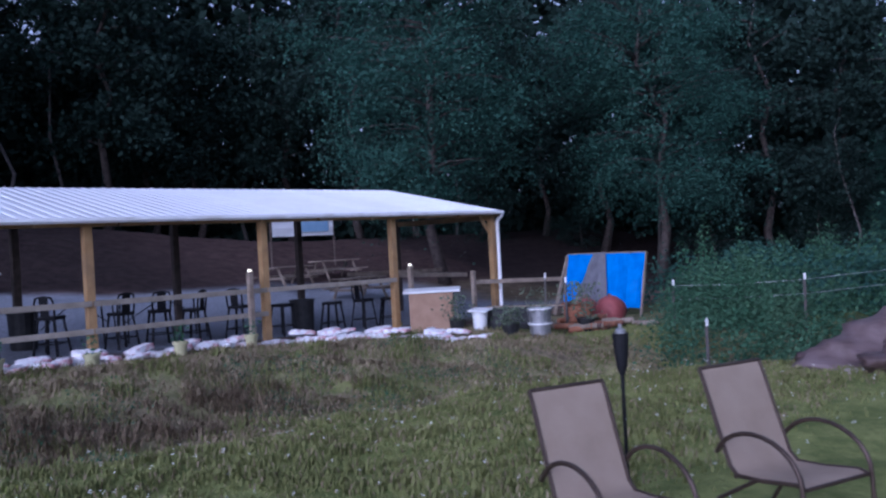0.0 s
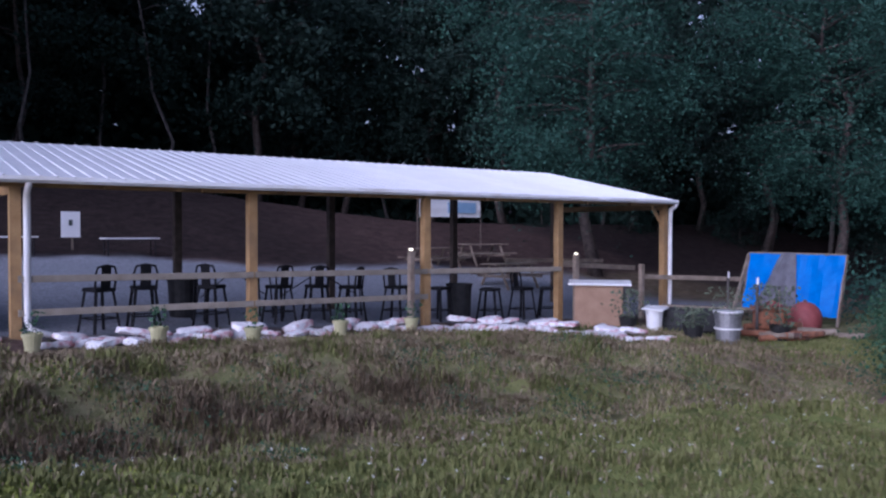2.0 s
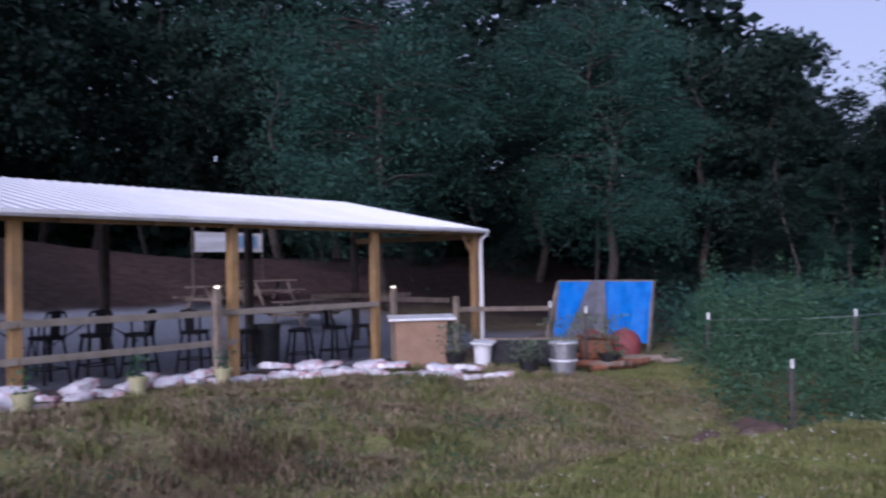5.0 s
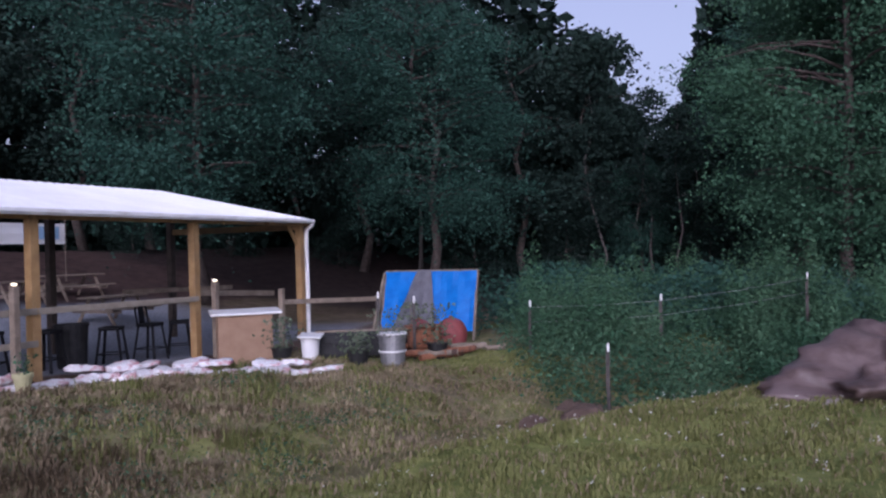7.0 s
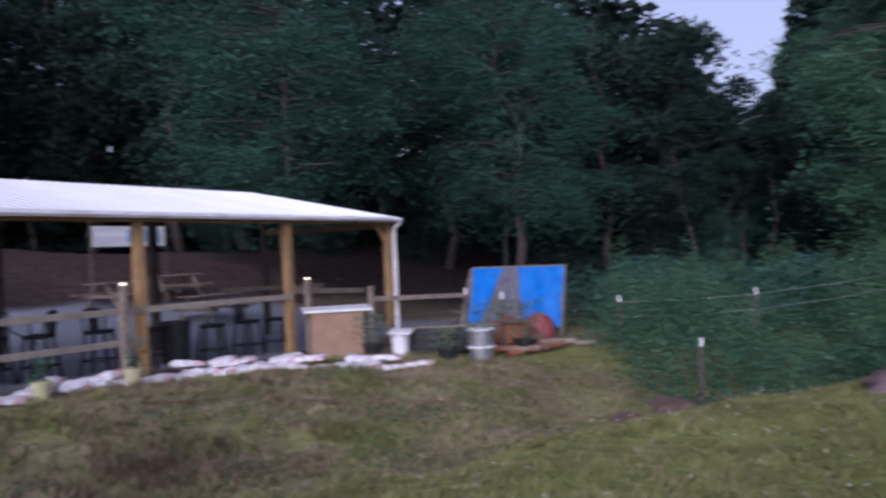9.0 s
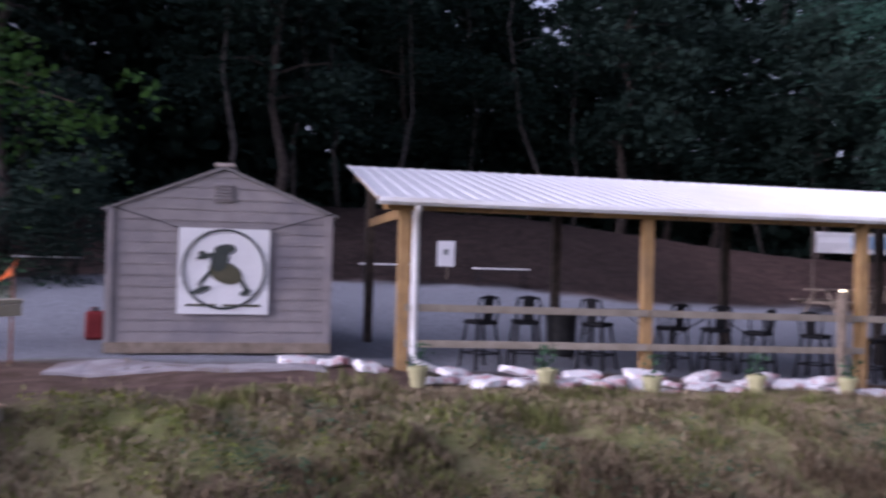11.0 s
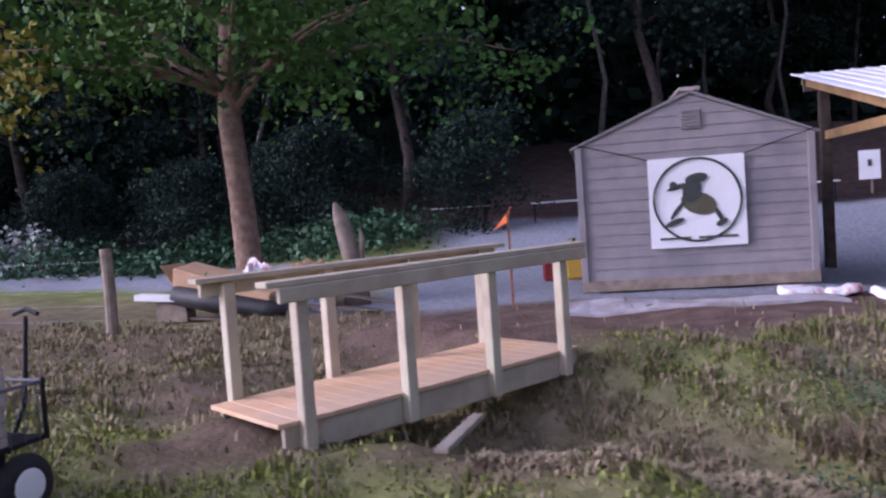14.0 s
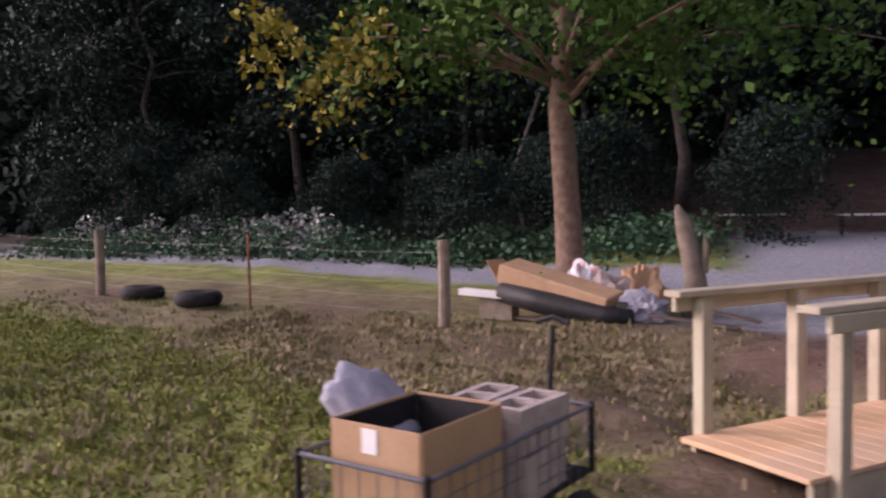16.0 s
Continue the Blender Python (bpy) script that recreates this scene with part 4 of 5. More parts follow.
def high_table(x, y, rz, w=1.5):
    tb = thing("high_table", (x, y, H(x, y)), "black high table with slim metal legs", "table", "high tables", rz=rz)
    part("tabletop", box((w, 0.55, 0.035), (0, 0, 0.88)), M["black"], tb)
    for sx in (-1, 1):
        for sy in (-1, 1):
            part("leg", between((sx * (w / 2 - 0.08), sy * 0.2, 0.87), (sx * (w / 2 - 0.02), sy * 0.24, 0), 0.03, 0.03), M["black"], tb)
        part("brace", between((sx * (w / 2 - 0.06), 0, 0.45), (sx * 0.1, 0, 0.86), 0.02, 0.02), M["black"], tb)


high_table(6.95, 16.3, 8)
high_table(8.8, 16.4, 0, 1.8)


def bin_(x, y, w, h):
    g = H(x, y)
    t = thing("bin", (x, y, g), "black plastic bin with a rolled rim", "bin")
    part("body", lathe([(w * 0.42, 0), (w * 0.5, h - 0.04), (w * 0.53, h - 0.04), (w * 0.53, h), (w * 0.49, h), (w * 0.45, 0.05)], 18), M["blackplastic"], t, smooth=False)


bin_(6.25, 17.1, 0.56, 0.74)
bin_(11.7, 15.45, 0.55, 0.78)


def picnic_table(x, y, rz):
    t = thing("picnic_table", (x, y, H(x, y)), "weathered wooden picnic table with fixed benches", "table", "picnic tables", rz=rz)
    for i in range(5):
        part("top_board", box((1.8, 0.135, 0.04), (0, -0.29 + i * 0.145, 0.74)), M["oldwood"], t)
    for s in (-1, 1):
        for i in range(2):
            part("bench_board", box((1.8, 0.135, 0.04), (0, s * (0.62 + i * 0.145), 0.44)), M["oldwood"], t)
        part("support", box((0.04, 1.6, 0.09), (s * 0.6, 0, 0.38)), M["oldwood"], t)
        for q in (-1, 1):
            part("leg", between((s * 0.63, q * 0.2, 0.72), (s * 0.63, q * 0.62, 0), 0.04, 0.09), M["oldwood"], t)


picnic_table(16.6, 23.2, 8)
picnic_table(18.9, 23.6, -4)
picnic_table(17.5, 20.5, 3)


def white_bench(x, y, rz, w=1.5):
    t = thing("shooting_bench", (x, y, H(x, y)), "low white-topped bench on thin black legs", "bench", "range benches", rz=rz)
    part("top", box((w, 0.5, 0.04), (0, 0, 0.5)), M["white"], t, "white top board")
    for sx in (-1, 1):
        for sy in (-0.18, 0.18):
            part("leg", box((0.03, 0.03, 0.5), (sx * (w / 2 - 0.1), sy, 0.25)), M["black"], t)
        part("stretcher", box((0.025, 0.36, 0.025), (sx * (w / 2 - 0.1), 0, 0.2)), M["black"], t)


for x, rz in ((7.4, 4), (4.3, 3), (1.2, 0), (-1.6, 6), (-4.2, 2)):
    white_bench(x, 25.2 - 0.03 * x, rz)


def target(x, y):
    g = H(x, y)
    t = thing("target_board", (x, y, g), "white paper target with a dark figure mark on a stake", "target")
    part("stake", box((0.05, 0.04, 0.9), (0.05, 0.03, 0.45)), M["oldwood"], t)
    part("sheet", box((0.5, 0.015, 0.72), (0, 0, 0.72)), M["paper"], t)
    part("mark", box((0.1, 0.012, 0.16), (0, -0.014, 0.77), bevel=0.004), M["inkdark"], t)


target(6.05, 25.9)
target(2.6, 26.4)


def far_banner():
    t = thing("range_banner", (19.0, 25.6, H(19, 25.6)), "pale blue and white printed banner on two poles", "banner")
    for x in (-1.45, 1.45):
        part("pole", tube([(x, 0, -0.2), (x, 0, 2.0)], 0.03, 6), M["darkwood"], t)
    part("cloth", sheet([(-1.4, -0.04, 1.2), (1.4, -0.04, 1.2), (1.4, -0.04, 1.85), (-1.4, -0.04, 1.85)], 12, 4, 0.04, 0.004, 5), M["paper"], t)
    part("print", box((1.3, 0.012, 0.4), (0.5, -0.075, 1.55), bevel=0), M["inkblue"], t)


far_banner()

# ---- sandbags and pots along the pavilion's edge ----


def bag_mesh(seed):
    bm = bmesh.new()
    bmesh.ops.create_cube(bm, size=1)
    bmesh.ops.subdivide_edges(bm, edges=bm.edges, cuts=5, use_grid_fill=True)
    off = Vector((seed, seed * 2.3, 0))
    for v in bm.verts:
        x, y, z = v.co * 2
        k = (1 - 0.3 * abs(x) ** 3) * (1 - 0.3 * abs(y) ** 3)
        e = 1 - 0.12 * abs(y) ** 2
        v.co = Vector((x * 0.3 * e, y * 0.2 * (1 - 0.1 * abs(x) ** 2), 0.075 + z * 0.075 * max(k, 0.25)))
        v.co += Vector((noise.noise(v.co * 7 + off), noise.noise(v.co * 7 + off * 2), noise.noise(v.co * 9 + off * 3) * 1.1)) * 0.05
    return bm


bag_protos = []
for k in range(4):
    m = bpy.data.meshes.new("sandbag")
    bm = bag_mesh(k * 3.7)
    bm.to_mesh(m)
    bm.free()
    m.shade_smooth()
    m.materials.append(M["bag"])
    bag_protos.append(m)


def bag(x, y, lift, rz, k):
    o = new("sandbag", bag_protos[k % 4])
    o.matrix_world = pose(x, y, H(x, y) + lift - 0.015, random.uniform(-12, 12), random.uniform(-12, 12), rz) @ Matrix.Diagonal((random.uniform(0.65, 0.95), random.uniform(0.75, 1.0), random.uniform(0.55, 0.9), 1))
    tagged(o, "plump white woven sandbag with faded red print" if k % 2 else "plump white woven sandbag, slightly muddy", "sandbag", "row of sandbags")


random.seed(4)
k = 0
for i in range(17):
    x = 3.35 + i * 0.44
    bag(x, 13.55 + 0.1 * math.sin(i * 2.1), 0, random.uniform(-25, 25), k)
    k += 1
    if i % 2 == 0 and x < 9.3:
        bag(x + 0.2, 13.72, 0.085, random.uniform(-30, 30), k)
        k += 1
    if i in (1, 2, 3, 4, 6):
        bag(x + 0.1, 13.15, 0, random.uniform(-35, 35), k)
        k += 1
for i in range(11):
    t = i / 10
    x, y = 10.45 + 2.3 * t, 13.75 - 2.9 * t ** 1.4
    bag(x, y, 0, -40 + random.uniform(-25, 25), k)
    k += 1
    if i % 3 != 1:
        bag(x + 0.2, y + 0.25, 0.09, -40 + random.uniform(-30, 30), k)
        k += 1
for x, y in ((2.05, 14.25), (2.5, 14.05), (1.6, 14.35)):
    bag(x, y, 0, random.uniform(-30, 30), k)
    k += 1


def pot(x, y, plant_h):
    g = H(x, y)
    t = thing("flower_pot", (x, y, g), "pale yellow flower pot with a small straggly plant", "pot", "yellow pots")
    part("pot", lathe([(0.09, 0), (0.12, 0.2), (0.135, 0.2), (0.135, 0.25), (0.12, 0.25), (0.1, 0.18)], 16), M["yellowpot"], t)
    r = np.random.default_rng(int(x * 10))
    c = np.column_stack([r.normal(size=(60, 2)) * 0.07, 0.24 + r.uniform(0, plant_h, 60)])
    leaf_mesh("foliage", c, r.uniform(0.03, 0.08, 60), M["weed"], r, t)


for x, y in ((4.55, 13.0), (5.95, 13.0), (7.55, 13.2), (9.05, 13.35), (3.0, 13.3)):
    pot(x, y, 0.3)

# ---- clutter beside the pavilion ----


def counter():
    x, y = 13.9, 13.45
    t = thing("plywood_counter", (x, y, H(x, y)), "brown plywood counter box with a white top", "counter", rz=-47)
    part("front_panel", box((1.0, 0.03, 0.92), (0, -0.27, 0.46)), M["plywood"], t)
    for s in (-1, 1):
        part("side_panel", box((0.03, 0.52, 0.92), (s * 0.485, 0.005, 0.46)), M["plywood"], t)
    part("back_panel", box((0.94, 0.03, 0.9), (0, 0.25, 0.45)), M["plywood"], t)
    part("top", box((1.3, 0.72, 0.045), (0.02, 0, 0.95), (3, 0, 0)), M["white"], t, "white laminate top")


counter()


def bucket(x, y, s=1.0, label="white plastic bucket with wire handle", m=M["white"]):
    t = thing("bucket", (x, y, H(x, y)), label, "bucket", "white buckets")
    part("pail", lathe([(0.13 * s, 0), (0.155 * s, 0.34 * s), (0.17 * s, 0.34 * s), (0.17 * s, 0.37 * s), (0.15 * s, 0.37 * s), (0.13 * s, 0.05)], 18), m, t)
    hoop = [(0.165 * s * math.cos(a), 0.03, 0.36 * s - 0.16 * s * math.sin(a)) for a in (math.pi * q / 10 for q in range(11))]
    part("handle", tube(hoop, 0.006, 5), M["galv"], t, "thin wire handle")
    return t


b = bucket(14.0, 12.05, 1.12)
part("lid", box((0.56, 0.42, 0.03), (0.03, 0, 0.432), (4, -3, 25)), M["white"], b, "white board laid over the rim")
b = bucket(13.9, 10.3, 1.55, "dull grey metal pail used as a planter", M["galv"])
for z in (0.26, 0.56):
    part("band", lathe([(0.225 + 0.05 * z, z), (0.235 + 0.05 * z, z), (0.235 + 0.05 * z, z + 0.025), (0.225 + 0.05 * z, z + 0.025)], 20), M["white"], b, "pale rolled band")
r = np.random.default_rng(77)
q = r.normal(size=(260, 3)) * np.array([0.2, 0.2, 0])
q[:, 2] = 0.52 + r.uniform(0, 1, 260) ** 1.5 * 0.5
leaf_mesh("foliage", q, r.uniform(0.03, 0.07, 260), M["sage"], r, b)


def trough():
    x, y = 14.75, 11.7
    t = thing("stock_tank", (x, y, H(x, y)), "black plastic tank with a grey board across its top", "tank", rz=-62)
    bm = box((1.3, 0.6, 0.5), (0, 0, 0.25), bevel=0.06)
    part("tank", bm, M["blackplastic"], t)
    for z in (0.12, 0.3):
        part("rib", box((1.33, 0.62, 0.03), (0, 0, z), bevel=0.01), M["blackplastic"], t)
    part("board", box((1.9, 0.22, 0.03), (0.35, -0.1, 0.52)), M["oldwood"], t, "grey weathered board")


trough()


def planter_bush(x, y, h, label):
    r = np.random.default_rng(int(x * 31))
    t = thing("potted_plant", (x, y, H(x, y)), label, "plant")
    part("container", lathe([(0.14, 0), (0.19, 0.26), (0.2, 0.28), (0.17, 0.28), (0.15, 0.2)], 14), M["blackplastic"], t)
    n = 220
    q = r.normal(size=(n, 3)) * np.array([0.16, 0.16, 0.0])
    q[:, 2] = 0.25 + r.uniform(0, h, n)
    leaf_mesh("foliage", q, r.uniform(0.05, 0.1, n), M["sage"], r, t)
    part("stem", tube([(0, 0, 0.1), (0.02, 0, 0.3), (0, 0.03, 0.2 + h)], 0.01, 5), M["oldwood"], t)


planter_bush(13.5, 10.75, 0.35, "leafy squash plant in a black tub")
planter_bush(13.75, 12.5, 0.6, "tall pale-leaved plant in a black tub")
planter_bush(15.0, 9.95, 0.75, "grey-green shrub in a black tub")
planter_bush(15.9, 10.9, 0.8, "straggly grey-green shrub in a black tub")


def blue_boards():
    t = thing("tarp_screen", (18.2, 11.55, H(18.2, 11.55)), "leaning wooden frame hung with two bright blue tarps", "frame")
    z0, z1, d = 0.2, 1.52, 0.25
    ya, yb = 1.15, -1.15
    for y in (ya, 0.0, yb):
        part("upright", between((-d - 0.06, y, 0), (0.06, y, z1 + 0.02), 0.05, 0.07), M["oldwood"], t)
    part("top_rail", between((0.05, ya, z1), (0.05, yb, z1), 0.05, 0.07), M["oldwood"], t)
    part("prop", between((-d - 0.3, ya + 0.1, 0), (0.03, ya + 0.02, z1 - 0.02), 0.05, 0.09), M["oldwood"], t)
    f = lambda y, z: (-d - 0.08 + (d + 0.1) * z / z1, y, z)
    part("blue_tarp", sheet([f(ya, z0), f(0.25, z0 + 0.15), f(0.05, z1), f(ya, z1)], 8, 8, 0.03, 0.005, 2), M["blue"], t, "bright blue tarp sheet")
    part("blue_tarp", sheet([f(0.0, z0), f(yb, z0), f(yb, z1), f(0.0, z1)], 8, 8, 0.03, 0.005, 7), M["blue"], t, "bright blue tarp sheet")
    g = lambda y, z: (f(y, z)[0] - 0.07, y, z)
    part("grey_sheet", sheet([g(0.85, z0), g(-0.25, z0), g(-0.05, z1 + 0.03), g(0.28, z1 + 0.03)], 6, 8, 0.05, 0.005, 9), M["greytarp"], t, "dull grey mesh sheet")


blue_boards()


def scrap():
    x, y = 15.3, 10.35
    t = thing("rusty_stove", (x, y, H(x, y)), "rusty iron stove on short legs", "stove", rz=-55)
    part("body", box((0.6, 0.45, 0.4), (0, 0, 0.32), bevel=0.05), M["rust"], t)
    part("top_plate", box((0.7, 0.5, 0.03), (0, 0, 0.54)), M["rust"], t)
    part("door", box((0.26, 0.03, 0.24), (0.05, -0.24, 0.32)), M["rust"], t)
    for sx in (-1, 1):
        for sy in (-1, 1):
            part("leg", box((0.05, 0.05, 0.13), (sx * 0.25, sy * 0.17, 0.065)), M["rust"], t)
    for i, (dx, dy, s) in enumerate(((1.15, -0.05, 0.34), (1.7, 0.2, 0.28), (1.35, 0.75, 0.3))):
        px, py = x + dx, y + dy
        q = thing("red_drum", (px, py, H(px, py)), "dull red round rubber float", "float", "red floats")
        part("shell", lump((s, s, s * 1.9), i + 3, 0.06, 3, 0.75, 1.0), M["redclay"], q, smooth=True)
        part("plug", lathe([(0.04, 0), (0.04, 0.03), (0.025, 0.05)], 10, at=(0, 0, s * 1.85)), M["rust"], q)
    random.seed(9)
    for i in range(11):
        px, py = x + random.uniform(-0.5, 1.4), y + random.uniform(-0.9, 0.5)
        L = random.uniform(0.5, 1.1)
        o = thing("firewood_log", (px, py, H(px, py) + 0.05 + 0.07 * (i % 3)), "short weathered split log on a loose pile", "log", "firewood pile", rz=random.uniform(-80, -20))
        part("wood", tube([(-L / 2, 0, 0), (-L / 6, 0.02, 0.01), (L / 6, 0.0, 0.0), (L / 2, 0.01, 0.02)], [0.06, 0.065, 0.062, 0.055], 7), M["oldwood"] if i % 2 else M["rust"], o)
        part("cut_end", lathe([(0.056, 0), (0.056, 0.004)], 8, at=(0, 0, 0)), M["treated"], o).matrix_local = pose(L / 2 + 0.002, 0.01, 0.02, 0, 90, 0)


scrap()


def stake(x, y, h, tip=True):
    t = thing("fence_stake", (x, y, H(x, y)), "thin steel fence stake with a white tip", "stake", "fence stakes")
    part("rod", box((0.03, 0.03, h), (0, 0, h / 2), bevel=0.004), M["stem"], t)
    part("fin", box((0.006, 0.045, h * 0.9), (0, 0.02, h * 0.45), bevel=0), M["stem"], t)
    if tip:
        part("tip", box((0.035, 0.036, 0.13), (0, 0, h - 0.06), bevel=0.004), M["white"], t, "white painted tip")


TIPS = {16.1: 0.45, 17.2: 0.5, 13.5: -0.01, 19.4: 0.79}
for x, y, h in ((16.1, 8.5, None), (17.2, 6.25, None), (13.5, 6.45, None), (19.4, 3.7, None), (15.8, 11.6, 1.2), (14.9, 10.35, 1.15)):
    stake(x, y, h or TIPS[x] - H(x, y))


def heap():
    x, y = 12.55, 2.35
    t = thing("tarp_heap", (x, y, H(x, y) - 0.06), "large crumpled brown tarp draped over a mound", "heap", rz=-66)
    bm = lump((2.0, 1.15, 1.12), 5, 0.3, 5, 0.3, 1.4)
    for v in bm.verts:
        p = v.co
        v.co.z *= 0.55 + 0.45 * smooth(-1.9, 0.6, p.x)
        d = noise.noise(Vector((p.x * 2.2, p.y * 2.4, p.z * 1.6))) * 0.24 - abs(noise.noise(Vector((p.x * 2.4 + 3 + p.z, p.y * 2.4, p.z * 1.4)))) * 0.34 - abs(noise.noise(Vector((p.x * 5 + p.z * 3, p.y * 5 + 2, p.z * 3)))) * 0.16
        v.co += p.normalized() * d
    part("tarp", bm, M["heap"], t, smooth=True)
    for i in range(7):
        a = radians(150 + 32 * i)
        part("weight_stone", lump((0.16, 0.12, 0.12), i + 20, 0.3, 2, 0.4), M["concrete"], t).matrix_local = pose(1.85 * math.cos(a), 1.2 * math.sin(a), 0.03, 0, 0, 40 * i)


heap()


def stones():
    random.seed(12)
    for i in range(14):
        x, y = 12.9 + random.uniform(-1.2, 1.0), 6.65 + random.uniform(-0.5, 0.5)
        s = random.uniform(0.12, 0.34)
        t = mesh_ob("ditch_stone", lump((s * 1.3, s, s * 0.9), i, 0.35, 2, 0.3), M["mud"])
        t.matrix_world = pose(x, y, H(x, y) - 0.03, 0, 0, random.uniform(0, 360))
        tagged(t, "muddy brown stone at the ditch's head", "stone", "ditch stones")


stones()

def strands():
    t = thing("wire_strands", (0, 0, 0), "thin wire strands slung between the fence stakes", "fence")
    tips = [(16.1, 8.5), (17.2, 6.25), (19.4, 3.7)]
    for (x0, y0), (x1, y1) in zip(tips, tips[1:]):
        for d in (0.12, 0.4):
            a, b = Vector((x0, y0, TIPS[x0] - d)), Vector((x1, y1, TIPS[x1] - d))
            part("wire", tube([a, (a + b) / 2 - Vector((0, 0, 0.03)), b], 0.004, 4), M["galv"], t)


strands()

# ---- lawn chairs and torch ----


def sling_chair(x, y, rz):
    t = thing("lawn_chair", (x, y, H(x, y)), "tan sling patio chair with curved bronze arms", "chair", "lawn chairs", rz=rz)
    t.scale = (0.95, 0.95, 0.95)
    w = 0.27
    # the seat looks towards -y
    prof = [(-0.36, 0.40), (-0.3, 0.415), (-0.05, 0.38), (0.14, 0.37), (0.2, 0.42), (0.3, 0.68), (0.4, 0.95), (0.425, 1.0)]
    bm = bmesh.new()
    rows = [([bm.verts.new((s * (w - 0.015), y_, z_ + 0.004)) for s in (-1, -0.5, 0, 0.5, 1)], [bm.verts.new((s * (w - 0.015), y_, z_ - 0.004)) for s in (-1, -0.5, 0, 0.5, 1)]) for y_, z_ in prof]
    for (a, a2), (b, b2) in zip(rows, rows[1:]):
        for i in range(4):
            bm.faces.new((a[i], a[i + 1], b[i + 1], b[i]))
            bm.faces.new((a2[i + 1], a2[i], b2[i], b2[i + 1]))
    part("sling", bm, M["sling"], t, "tan woven sling fabric", True)
    for s in (-1, 1):
        part("side_rail", tube([(s * w, a, b) for a, b in prof], 0.014, 7), M["bronze"], t)
        arm = [(s * (w + 0.03), -0.03 + 0.33 * math.cos(a), 0.4 + 0.26 * math.sin(a)) for a in (math.pi * (0.12 + 0.88 * k / 12) for k in range(13))] + [(s * (w + 0.03), -0.37, 0.2), (s * (w + 0.03), -0.38, 0.0)]
        part("arm", tube(arm, 0.015, 8), M["bronze"], t, smooth=True)
        part("rear_leg", tube([(s * w, -0.02, 0.38), (s * (w + 0.02), 0.28, 0.2), (s * (w + 0.03), 0.42, 0)], 0.014, 7), M["bronze"], t)
    for y_, z_ in ((-0.36, 0.4), (0.425, 1.0), (0.16, 0.36)):
        part("cross_bar", tube([(-w, y_, z_), (w, y_, z_)], 0.013, 7), M["bronze"], t)


sling_chair(4.6, 2.45, -20)
sling_chair(5.62, 1.92, -18)


def torch(x, y):
    g = H(x, y)
    t = thing("garden_torch", (x, y, g), "dark bamboo-style garden torch on a pole", "torch")
    part("pole", tube([(0, 0, -0.1), (0, 0, 0.95)], 0.013, 8), M["black"], t)
    part("basket", lathe([(0.014, 0.92), (0.035, 0.98), (0.05, 1.12), (0.052, 1.2), (0.045, 1.2), (0.03, 1.18)], 12), M["black"], t)
    part("canister", lathe([(0.035, 1.1), (0.036, 1.22), (0.012, 1.235), (0.012, 1.26)], 10), M["galv"], t)


torch(5.43, 2.89)

# ---- things by the track ----


def hollow_block():
    """A concrete block with two cores, one closed skin."""
    xs, ys, h = (-0.195, -0.16, -0.018, 0.018, 0.16, 0.195), (-0.095, -0.06, 0.06, 0.095), 0.19
    solid = {(i, j) for i in range(5) for j in range(3)} - {(1, 1), (3, 1)}
    bm = bmesh.new()
    v = {(i, j, k): bm.verts.new((xs[i], ys[j], k * h)) for i in range(6) for j in range(4) for k in (0, 1)}
    for i, j in solid:
        bm.faces.new((v[i, j, 1], v[i + 1, j, 1], v[i + 1, j + 1, 1], v[i, j + 1, 1]))
        bm.faces.new((v[i, j, 0], v[i, j + 1, 0], v[i + 1, j + 1, 0], v[i + 1, j, 0]))
        for di, dj, p, q in ((-1, 0, (i, j + 1), (i, j)), (1, 0, (i + 1, j), (i + 1, j + 1)), (0, -1, (i, j), (i + 1, j)), (0, 1, (i + 1, j + 1), (i, j + 1))):
            if (i + di, j + dj) not in solid:
                bm.faces.new((v[*p, 0], v[*q, 0], v[*q, 1], v[*p, 1]))
    return bm


